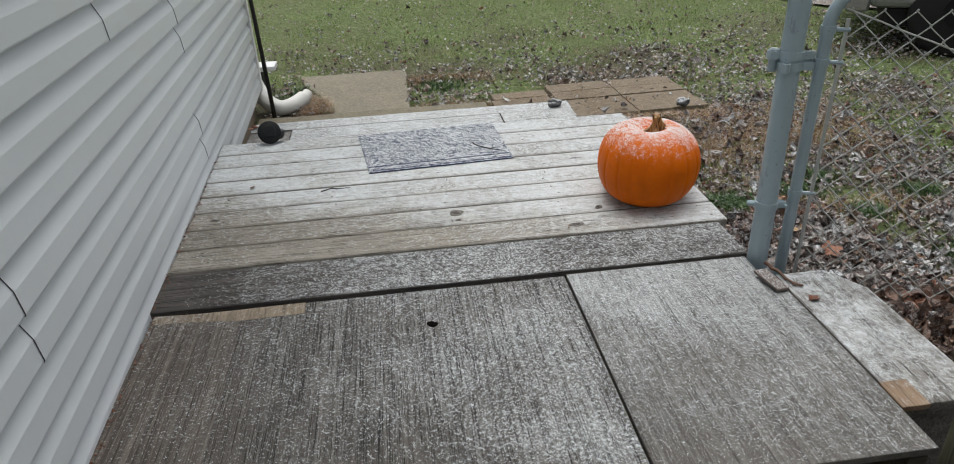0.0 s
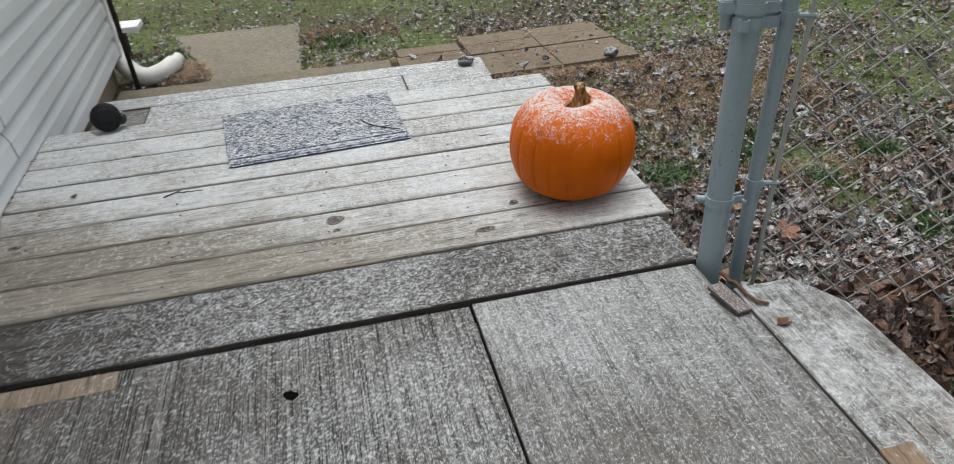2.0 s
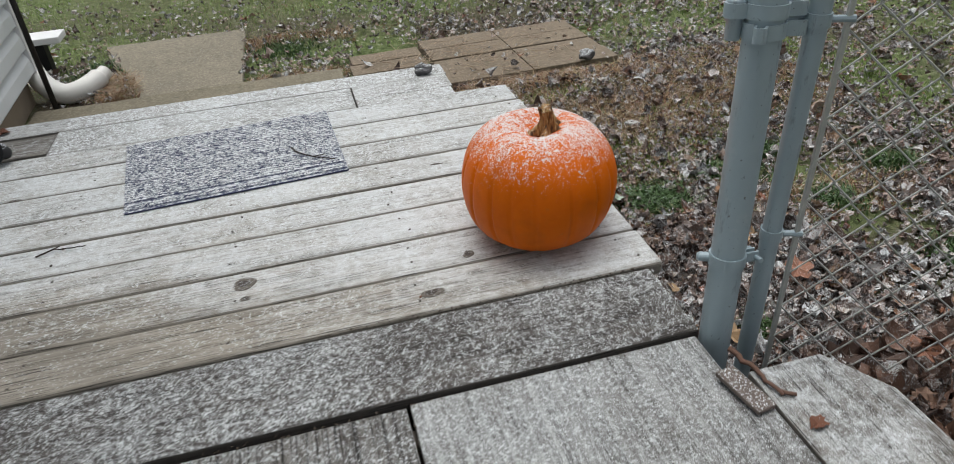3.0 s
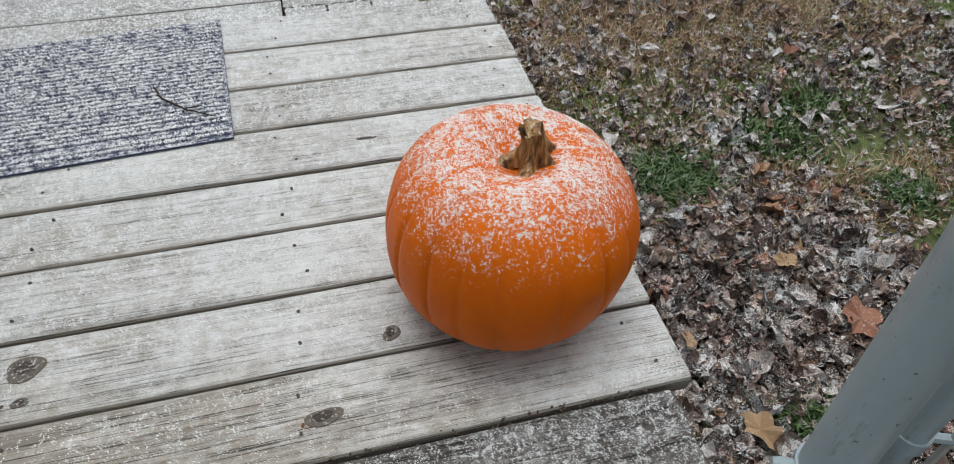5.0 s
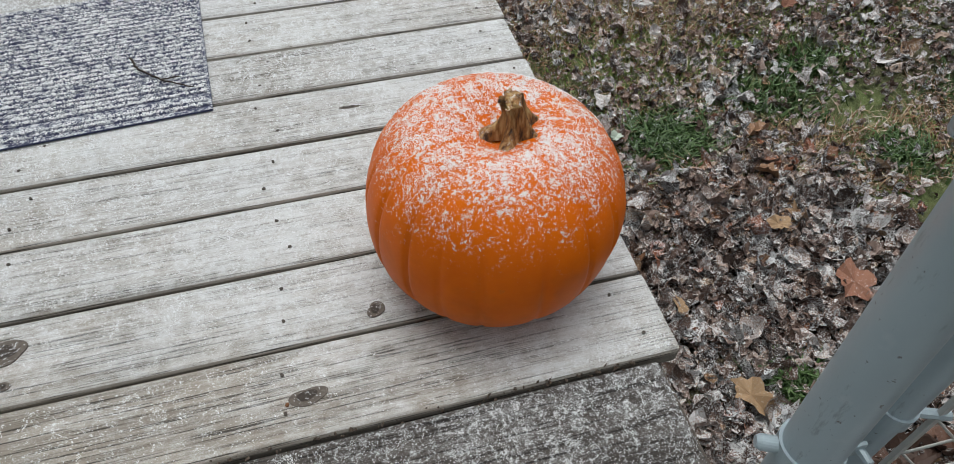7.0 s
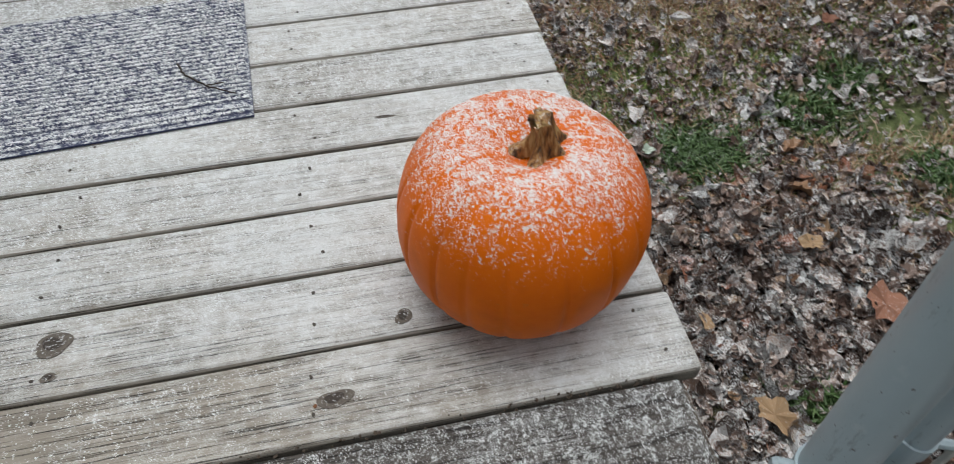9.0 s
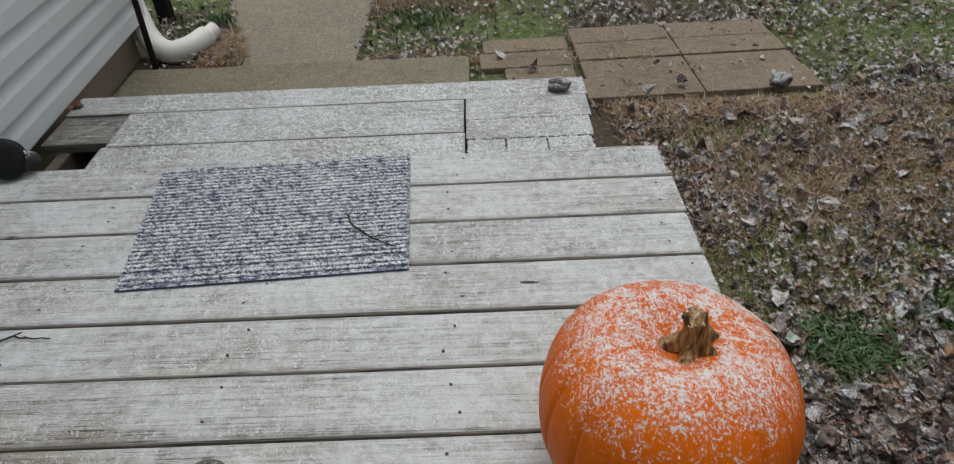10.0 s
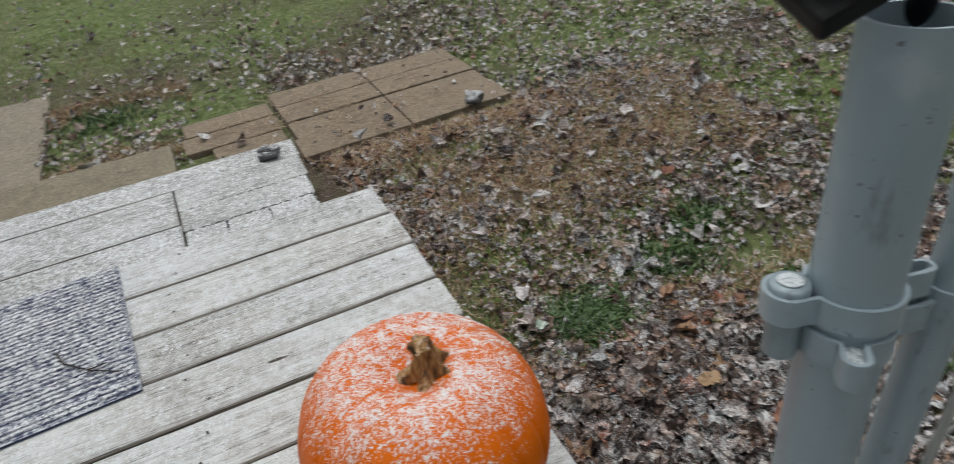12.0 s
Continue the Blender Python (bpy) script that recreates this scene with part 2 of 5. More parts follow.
def masonry(name, col, snow):
    m, n, l, b = mat(name, 0.9)
    v = coords(n, l, spread=True)
    agg, blot, fine = tex(n, l, v, 110, 6, 0.75), tex(n, l, v, 4, 5, 0.65), tex(n, l, v, 420, 2)
    c = mix(n, l, ramp(n, l, agg, [(0.35, 0.0), (0.65, 1.0)]), tuple(x * 0.55 for x in col), tuple(x * 1.35 for x in col))
    c = mix(n, l, ramp(n, l, blot, [(0.4, 0.0), (0.7, 0.55)]), c, tuple(x * 0.6 for x in col))
    peb = n.new("ShaderNodeTexVoronoi")
    peb.inputs["Scale"].default_value = 130
    l.new(v, peb.inputs["Vector"])
    c = mix(n, l, ramp(n, l, peb.outputs["Color"], [(0.55, 0.0), (0.9, 0.5)]), c, tuple(x * 1.7 for x in col))
    c = mix(n, l, ramp(n, l, tex(n, l, v, 24, 5, 0.7), [(0.52, 0.0), (0.70, 0.6)]), c, tuple(x * 0.45 for x in col))
    s = math_node(n, l, "ADD", math_node(n, l, "MULTIPLY", fine, 0.7), math_node(n, l, "MULTIPLY", blot, 0.3))
    c = mix(n, l, ramp(n, l, s, [(0.64 - snow, 0.0), (0.72 - snow, 0.8)]), c, SNOW)
    l.new(c, b.inputs["Base Color"])
    bump(n, l, b, agg, 0.6, 0.003)
    return m


M_CONC = masonry("wet_concrete", (0.22, 0.198, 0.15), 0.0)
M_LEDGE = masonry("damp_concrete_edge", (0.20, 0.178, 0.128), -0.03)
M_PAVER = masonry("brown_paver", (0.205, 0.165, 0.118), 0.0)


def mat_rug():
    m, n, l, b = mat("ribbed_grey_mat", 0.95)
    v = coords(n, l)
    f, s1, s2 = tex(n, l, v, 500, 3), tex(n, l, v, 260, 4, 0.75), tex(n, l, v, 75, 5, 0.8)
    c = mix(n, l, f, (0.015, 0.020, 0.046), (0.06, 0.072, 0.145))
    t = math_node(n, l, "ADD", math_node(n, l, "MULTIPLY", s1, 0.45), math_node(n, l, "MULTIPLY", s2, 0.55))
    k = math_node(n, l, "MULTIPLY", ramp(n, l, t, [(0.465, 0.0), (0.56, 1.0)]), up_facing(n, l, 0.45, 0.9))
    l.new(mix(n, l, math_node(n, l, "MULTIPLY", k, 0.85), c, SNOW), b.inputs["Base Color"])
    bump(n, l, b, f, 0.5, 0.002)
    return m


M_RUG = mat_rug()


def mat_pumpkin():
    m, n, l, b = mat("orange_pumpkin_skin", 0.46)
    b.inputs["Specular IOR Level"].default_value = 0.14
    v = coords(n, l)
    f, g = tex(n, l, v, 7, 4), tex(n, l, v, 90, 3)
    c = mix(n, l, f, (0.54, 0.084, 0.0), (0.70, 0.146, 0.0))
    c = mix(n, l, ramp(n, l, tex(n, l, v, 11, 3), [(0.56, 0.0), (0.72, 0.6)]), c, (0.43, 0.085, 0.006))
    c = mix(n, l, ramp(n, l, tex(n, l, v, 34, 4, 0.7, 0.5), [(0.66, 0.0), (0.74, 0.45)]), c, (0.33, 0.16, 0.05))
    c = mix(n, l, math_node(n, l, "MULTIPLY", g, 0.18), c, (0.92, 0.27, 0.01))
    s1, s2, s3 = tex(n, l, v, 210, 5, 0.8, 0.4), tex(n, l, v, 52, 5, 0.7), tex(n, l, v, 600, 2)
    t = math_node(n, l, "ADD", math_node(n, l, "MULTIPLY", s1, 0.55), math_node(n, l, "MULTIPLY", s2, 0.35))
    t = math_node(n, l, "ADD", t, math_node(n, l, "MULTIPLY", s3, 0.15))
    sep = n.new("ShaderNodeSeparateXYZ")
    l.new(v, sep.inputs[0])
    high = ramp(n, l, sep.outputs["Z"], [(0.13, 0.0), (0.22, 0.055), (0.29, 0.135)])
    k = ramp(n, l, math_node(n, l, "ADD", t, high), [(0.63, 0.0), (0.685, 1.0)])
    k = math_node(n, l, "MULTIPLY", k, up_facing(n, l, 0.1, 0.5))
    l.new(mix(n, l, math_node(n, l, "MULTIPLY", k, 0.85), c, SNOW), b.inputs["Base Color"])
    l.new(ramp(n, l, k, [(0.0, 0.46), (1.0, 0.85)]), b.inputs["Roughness"])
    bump(n, l, b, math_node(n, l, "ADD", math_node(n, l, "ADD", math_node(n, l, "MULTIPLY", g, 0.2), math_node(n, l, "MULTIPLY", tex(n, l, v, 26, 3), 0.9)), k), 0.45, 0.002)
    return m


M_PUMPKIN = mat_pumpkin()


def mat_stem():
    m, n, l, b = mat("dry_stem", 0.8)
    v = coords(n, l, (1, 1, 0.15))
    f = tex(n, l, v, 140, 4)
    c = ramp(n, l, f, [(0.36, (0.045, 0.022, 0.009)), (0.5, (0.25, 0.115, 0.032)), (0.66, (0.46, 0.31, 0.13))])
    s = tex(n, l, coords(n, l), 240, 4, 0.7)
    k = math_node(n, l, "MULTIPLY", ramp(n, l, s, [(0.5, 0.0), (0.62, 0.8)]), up_facing(n, l, 0.5, 0.9))
    l.new(mix(n, l, k, c, (0.6, 0.58, 0.52)), b.inputs["Base Color"])
    bump(n, l, b, f, 0.8, 0.003)
    return m


M_STEM = mat_stem()


def mat_ground():
    m, n, l, b = mat("lawn_soil_and_litter", 0.95)
    v = coords(n, l)
    f, g, big = tex(n, l, v, 30, 5), tex(n, l, v, 160, 4, 0.7), tex(n, l, v, 1.1, 4)
    soil = ramp(n, l, g, [(0.34, (0.014, 0.010, 0.007)), (0.50, (0.07, 0.050, 0.034)), (0.66, (0.22, 0.165, 0.115))])
    green = ramp(n, l, f, [(0.3, (0.06, 0.085, 0.025)), (0.55, (0.13, 0.175, 0.055)), (0.75, (0.23, 0.245, 0.11))])
    c = mix(n, l, ramp(n, l, big, [(0.42, 0.0), (0.58, 1.0)]), soil, green)
    sep = n.new("ShaderNodeSeparateXYZ")
    l.new(v, sep.inputs[0])
    far = n.new("ShaderNodeMapRange")
    far.inputs["From Min"].default_value, far.inputs["From Max"].default_value = 2.5, 5.0
    l.new(sep.outputs["Y"], far.inputs["Value"])
    c = mix(n, l, math_node(n, l, "MULTIPLY", far.outputs[0], 0.8), c, green)
    k = ramp(n, l, math_node(n, l, "ADD", math_node(n, l, "MULTIPLY", tex(n, l, v, 240, 3, 0.7), 0.6), math_node(n, l, "MULTIPLY", f, 0.4)), [(0.58, 0.0), (0.66, 0.5)])
    l.new(mix(n, l, k, c, SNOW), b.inputs["Base Color"])
    bump(n, l, b, g, 0.9, 0.012)
    return m


M_GROUND = mat_ground()


def mat_gravel():
    m, n, l, b = mat("pale_gravel", 0.9)
    v = coords(n, l)
    vo = n.new("ShaderNodeTexVoronoi")
    vo.inputs["Scale"].default_value = 38
    l.new(v, vo.inputs["Vector"])
    c = mix(n, l, vo.outputs["Distance"], (0.34, 0.32, 0.29), (0.09, 0.08, 0.075))
    c = mix(n, l, tex(n, l, v, 12, 3), c, (0.28, 0.25, 0.22))
    l.new(c, b.inputs["Base Color"])
    bump(n, l, b, vo.outputs["Distance"], 0.9, 0.02)
    return m


M_GRAVEL = mat_gravel()


def mat_leaf(name, stops, snow, rough=0.7):
    m, n, l, b = mat(name, rough)
    geo = n.new("ShaderNodeNewGeometry")
    v = coords(n, l)
    c = ramp(n, l, geo.outputs["Random Per Island"], stops)
    f = tex(n, l, v, 90, 4)
    c = mix(n, l, math_node(n, l, "MULTIPLY", f, 0.5), c, (0.045, 0.03, 0.022))
    s = tex(n, l, v, 320, 3, 0.7)
    s = math_node(n, l, "ADD", math_node(n, l, "MULTIPLY", s, 0.7), math_node(n, l, "MULTIPLY", tex(n, l, v, 14, 3), 0.3))
    own = math_node(n, l, "FRACT", math_node(n, l, "MULTIPLY", geo.outputs["Random Per Island"], 91.7), 0.0)
    s = math_node(n, l, "ADD", s, math_node(n, l, "MULTIPLY", math_node(n, l, "SUBTRACT", own, 0.5), 0.13))
    k = ramp(n, l, s, [(0.60 - snow, 0.0), (0.67 - snow, 0.72)])
    l.new(mix(n, l, k, c, SNOW), b.inputs["Base Color"])
    bump(n, l, b, f, 0.5, 0.003)
    return m


M_LEAVES = mat_leaf("dead_brown_leaves", [(0.0, (0.016, 0.009, 0.007)), (0.3, (0.075, 0.040, 0.029)), (0.58, (0.20, 0.130, 0.100)), (0.86, (0.43, 0.34, 0.30)), (0.93, (0.34, 0.22, 0.12)), (1.0, (0.27, 0.085, 0.04))], 0.102)
M_GRASS = mat_leaf("grass_blades", [(0.0, (0.16, 0.28, 0.04)), (0.5, (0.29, 0.46, 0.10)), (0.85, (0.42, 0.53, 0.19)), (1.0, (0.54, 0.48, 0.32))], 0.015, 0.6)
M_STRAW = mat_leaf("dry_grass", [(0.0, (0.17, 0.072, 0.036)), (0.35, (0.35, 0.180, 0.095)), (0.7, (0.52, 0.38, 0.22)), (0.88, (0.68, 0.58, 0.43)), (1.0, (0.18, 0.26, 0.06))], 0.03, 0.8)
M_FROSTLEAF = mat_leaf("frosted_leaves", [(0.0, (0.04, 0.024, 0.016)), (0.3, (0.15, 0.095, 0.066)), (0.6, (0.36, 0.275, 0.205)), (1.0, (0.56, 0.475, 0.38))], 0.115)
M_BIGLEAF = mat_leaf("broad_brown_leaves", [(0.0, (0.035, 0.017, 0.011)), (0.45, (0.125, 0.062, 0.040)), (0.8, (0.22, 0.125, 0.085)), (1.0, (0.34, 0.23, 0.17))], 0.05)
M_CLOVER = mat_leaf("green_weeds", [(0.0, (0.03, 0.085, 0.018)), (0.6, (0.06, 0.15, 0.035)), (1.0, (0.12, 0.21, 0.07))], 0.0, 0.55)


# ---- building blocks ----
def thing(name, label, category, group="", kind="", at=(0, 0, 0), turn=0.0):
    ob = new(name)
    ob.matrix_world = pose(*at, 0, 0, turn)
    return tagged(ob, label, category, group, kind)


def part(name, bm, material, parent=None, label="", smooth=False):
    me = bpy.data.meshes.new(name)
    bm.normal_update()
    if smooth:
        for f in bm.faces:
            f.smooth = True
    bm.to_mesh(me)
    bm.free()
    me.materials.append(material)
    ob = new(name, me)
    if parent:
        ob.parent = parent
    if label:
        tagged(ob, label)
    return ob


def block(x0, x1, y0, y1, z0, z1, bevel=0.004, bm=None, seg=2):
    own = bm is None
    bm = bm or bmesh.new()
    made = bmesh.ops.create_cube(bm, size=1.0)["verts"]
    for v in made:
        v.co = Vector((x0 + (v.co.x + 0.5) * (x1 - x0), y0 + (v.co.y + 0.5) * (y1 - y0), z0 + (v.co.z + 0.5) * (z1 - z0)))
    if bevel:
        edges = {e for v in made for e in v.link_edges}
        bmesh.ops.bevel(bm, geom=list(edges), offset=bevel, segments=seg, affect="EDGES", profile=0.6)
    return bm


def plank(x0, x1, y0, y1, z0, z1, axis=0, cuts=14, wob=0.0015, seed=0, bevel=0.004, seg=2):
    """A sawn board, subdivided along its length so that its edges wander a little."""
    bm = block(x0, x1, y0, y1, z0, z1, bevel, None, seg)
    a, b = (x0, x1) if axis == 0 else (y0, y1)
    for k in range(1, cuts):
        c = a + (b - a) * k / cuts
        co, no = [0, 0, 0], [0, 0, 0]
        co[axis], no[axis] = c, 1
        bmesh.ops.bisect_plane(bm, geom=bm.verts[:] + bm.edges[:] + bm.faces[:], plane_co=co, plane_no=no)
    for v in bm.verts:
        s = v.co[axis] * 2.2 + seed * 7.3
        side = 1 if v.co[1 - axis] > ((y0 + y1) / 2 if axis == 0 else (x0 + x1) / 2) else 0
        v.co[1 - axis] += wob * noise.noise((s, side * 9.1, seed))
        v.co.z += 0.35 * wob * noise.noise((s * 0.7, side * 3.3, seed + 5))
    return bm


def tube(points, radius, sides=10, bm=None, taper=None, cap=True):
    bm = bm or bmesh.new()
    pts = [Vector(p) for p in points]
    rings, side = [], None
    for i, p in enumerate(pts):
        d = (pts[min(i + 1, len(pts) - 1)] - pts[max(i - 1, 0)]).normalized()
        if side is None:
            side = d.orthogonal().normalized()
        side = (side - d * side.dot(d)).normalized()
        up = d.cross(side)
        r = radius * (taper[i] if taper else 1)
        rings.append([bm.verts.new(p + (side * math.cos(a) + up * math.sin(a)) * r) for a in (2 * math.pi * k / sides for k in range(sides))])
    for r0, r1 in zip(rings, rings[1:]):
        for k in range(sides):
            bm.faces.new((r0[k], r0[(k + 1) % sides], r1[(k + 1) % sides], r1[k]))
    if cap:
        bm.faces.new(rings[0][::-1])
        bm.faces.new(rings[-1])
    return bm


def band(cx, cy, z0, z1, r0, r1, sides=28, bm=None):
    """A flat steel ring."""
    bm = bm or bmesh.new()
    loops = [[bm.verts.new((cx + r * math.cos(a), cy + r * math.sin(a), z)) for a in (2 * math.pi * k / sides for k in range(sides))] for r, z in ((r0, z0), (r1, z0), (r1, z1), (r0, z1))]
    for i in range(4):
        a, b = loops[i], loops[(i + 1) % 4]
        for k in range(sides):
            bm.faces.new((a[k], a[(k + 1) % sides], b[(k + 1) % sides], b[k]))
    return bm


# ---- ground ----
GROUND = -0.345


def ground_height(x, y):
    near = max(0.0, 1 - math.hypot(x - 1.5, y - 1.5) / 14)
    h = GROUND + near * (0.022 * noise.noise((x * 0.9, y * 0.9, 1)) + 0.009 * noise.noise((x * 5, y * 5, 4)))
    return h


def build_ground():
    bm = bmesh.new()
    xs = [-400, -60, -14, -7, -4] + [-3 + 0.1 * k for k in range(96)] + [7, 9, 14, 60, 400]
    ys = [-400, -60, -14, -7, -4] + [-3 + 0.1 * k for k in range(121)] + [10, 12, 18, 60, 400]
    grid = [[bm.verts.new((x, y, ground_height(x, y))) for x in xs] for y in ys]
    for j in range(len(ys) - 1):
        for i in range(len(xs) - 1):
            bm.faces.new((grid[j][i], grid[j][i + 1], grid[j + 1][i + 1], grid[j + 1][i]))
    return tagged(part("ground", bm, M_GROUND, smooth=True), "patchy lawn and bare soil dusted with snow", "ground", kind="structure")


build_ground()

# ---- the house wall ----
WX, WSLOPE = -0.238, -0.04
WTURN = math.degrees(math.atan(-WSLOPE))
COURSE, WALL_END, WALL_START, SIDE_LOW = 0.1115, 2.72, -4.0, -0.173


def build_wall():
    wall = thing("wall_house", "house side wall clad in white vinyl lap siding", "wall", kind="structure", at=(WX, 0, 0), turn=WTURN)
    part("sheathing", block(-0.16, -0.012, WALL_START, WALL_END - 0.01, SIDE_LOW + 0.01, 3.0, 0), M_SIDING, wall)
    part("foundation", block(-0.16, -0.03, WALL_START, WALL_END - 0.02, -0.6, SIDE_LOW + 0.009, 0.004), M_BLOCK, wall, "tan masonry foundation below the siding")
    for row in range(0, 14):
        zb = SIDE_LOW + row * COURSE * 2
        seam = (-2.2, 0.865, -0.805, 0.885, 0.085)[row % 5]
        cuts = [WALL_START, seam, WALL_END - 0.02]
        for k, (a, b) in enumerate(zip(cuts, cuts[1:])):
            lift = 0.0022 * k
            bm = bmesh.new()
            prof = []
            for h in range(2):
                z = zb + h * COURSE
                prof += [(0.0015, z), (0.0275, z + 0.0005), (0.0295, z + 0.005), (0.0265, z + COURSE * 0.52), (0.0245, z + COURSE * 0.57), (0.006, z + COURSE * 0.93), (0.0042, z + COURSE * 0.995)]
            far = b + (0.0 if k else 0.02)
            cols = [[bm.verts.new((o + lift, y, z)) for o, z in prof] for y in (a, (a + far) / 2, far)]
            for c0, c1 in zip(cols, cols[1:]):
                for i in range(len(prof) - 1):
                    bm.faces.new((c0[i], c1[i], c1[i + 1], c0[i + 1]))
            part("siding_panel", bm, M_SIDING, wall)
        # dark tube drawn as the shadow line where two panels overlap, following the profile
        bm = bmesh.new()
        pts = []
        for h in range(2):
            z = zb + h * COURSE
            for o, q in ((0.0278, 0.004), (0.0295, 0.04), (0.0265, 0.52), (0.0245, 0.57), (0.0062, 0.93), (0.0046, 0.98)):
                pts.append((o + 0.0016, seam + 0.002 * math.sin(q * 9), z + COURSE * q))
        tube(pts[:6], 0.0010, 5, bm)
        tube(pts[6:], 0.0010, 5, bm)
        part("panel_seam_shade", bm, M_SEAM, wall, "dark line drawn as the shade at a panel overlap")
    bm = block(-0.02, 0.038, WALL_END - 0.045, WALL_END + 0.018, SIDE_LOW - 0.005, 3.0, 0.004)
    part("corner_trim", bm, M_TRIM, wall, "white vinyl outside corner post")
    part("back_wall", block(-4.0, -0.16, WALL_END - 0.16, WALL_END, -0.6, 3.0, 0), M_SIDING, wall)
    part("back_wall", block(-4.0, -0.162, WALL_START, WALL_START + 0.16, -0.6, 3.0, 0), M_SIDING, wall)
    part("back_wall", block(-4.0, -3.84, WALL_START + 0.162, WALL_END - 0.162, -0.6, 3.0, 0), M_SIDING, wall)
    part("flat_roof", block(-4.1, 0.05, WALL_START - 0.1, WALL_END + 0.1, 3.002, 3.12, 0.01), M_SEAM, wall, "dark flat roof")


build_wall()


# ---- the deck ----
SEAMS, GAP, RIGHT = (0.0, 0.146, 0.290, 0.434, 0.576, 0.719, 0.869, 1.021, 1.168), 0.0045, 1.672
deck = thing("deck", "low wooden deck of pale weathered boards dusted with snow", "deck", kind="structure")


def wall_at(y):
    return WX + WSLOPE * y


rng = random.Random(11)
TOPS = []
for k in range(8):
    y0, y1 = SEAMS[k] + GAP / 2, SEAMS[k + 1] - GAP / 2
    xr = RIGHT + rng.uniform(-0.004, 0.004) - 0.008 * k / 8
    TOPS.append(rng.uniform(-0.0015, 0.0015))
    part("board", plank(wall_at(y0) + 0.03, xr, y0, y1, -0.038 + rng.uniform(-0.001, 0.001), TOPS[-1], 0, 16, 0.0022, k, 0.011, 4), M_BOARD, deck)
part("threshold_board", plank(wall_at(0) + 0.03, RIGHT - 0.041, -0.222, -0.004, -0.036, -0.004, 0, 16, 0.003, 30, 0.005), M_DARK, deck, "wide dark grey weathered plank")
for y0, y1 in ((-0.20, -0.16), (0.55, 0.59), (1.10, 1.14)):
    part("rim_joist", block(-0.2, RIGHT - 0.03, y0, y1, -0.19, -0.04), M_FRAME, deck)
part("side_joist", block(RIGHT - 0.06, RIGHT - 0.022, -0.16, 1.1, -0.19, -0.041), M_FRAME, deck)
for x in (0.0, 1.55):
    for y in (0.0, 1.06):
        part("deck_leg", block(x, x + 0.09, y - 0.05, y + 0.04, -0.5, -0.042), M_FRAME, deck)

# ---- landing of plywood beside the deck ----
landing = thing("plywood_landing", "grey plywood landing with a dusting of snow", "landing", kind="structure")
part("plywood_sheet", plank(-0.19, 1.036, -3.0, -0.232, -0.034, -0.015, 1, 12, 0.002, 3, 0.003), M_PLY, landing)
bm = plank(1.042, 1.652, -1.06, -0.229, -0.032, -0.012, 1, 8, 0.002, 4, 0.003)
for v in bm.verts:
    if v.co.x > 1.6 and v.co.y > -0.34:
        v.co.x -= 0.034
part("plywood_sheet", bm, M_PLY_PALE, landing, "paler sheet under thicker snow")
part("landing_frame", block(-0.15, 1.62, -0.30, -0.26, -0.5, -0.046), M_FRAME, landing)
part("landing_frame", block(-0.15, 1.0, -2.96, -2.92, -0.5, -0.046), M_FRAME, landing)
part("landing_frame", block(1.6, 1.645, -1.05, -0.31, -0.5, -0.046), M_FRAME, landing)
part("bare_strip", plank(-0.185, 0.25, -0.29, -0.236, -0.018, -0.0142, 0, 10, 0.022, 44, 0.0005), M_BARESTRIP, landing, "bare tan strip of plywood")

# ---- the lower step ----
STEP = -0.165
step = thing("wooden_step", "low wooden step of worn boards covered in snow", "step", kind="structure")
for y0, y1, x0, x1, m in ((1.79, 1.925, -0.25, 1.575, M_STEP), (1.563, 1.787, -0.02, 1.147, M_STEP), (1.335, 1.559, -0.03, 1.15, M_STEP), (1.638, 1.787, 1.152, 1.567, M_STEP), (1.512, 1.635, 1.153, 1.558, M_STEP)):
    part("step_board", plank(x0, x1, y0, y1, STEP - 0.035, STEP + (0.002 if x0 > 1 else 0), 0, 8, 0.002, y0 * 10, 0.004), m, step)
part("step_board", plank(-0.25, -0.027, 1.60, 1.785, STEP - 0.04, STEP - 0.006, 0, 3, 0.002, 71, 0.004), M_STEPBARE, step, "bare grey end of a step board")
for x0, x1 in ((1.158, 1.275), (1.281, 1.405), (1.411, 1.548)):
    part("step_filler", plank(x0, x1, 1.33, 1.505, STEP - 0.035, STEP + 0.001, 1, 3, 0.001, x0, 0.003), M_STEP, step)
part("step_frame", block(-0.2, 1.53, 1.86, 1.90, -0.45, STEP - 0.037), M_FRAME, step)
part("step_frame", block(-0.2, 1.53, 1.2, 1.24, -0.45, STEP - 0.037), M_FRAME, step)
part("step_frame", block(1.49, 1.53, 1.245, 1.855, -0.45, STEP - 0.037), M_FRAME, step)
part("step_frame", block(-0.2, -0.16, 1.245, 1.855, -0.45, STEP - 0.037), M_FRAME, step)

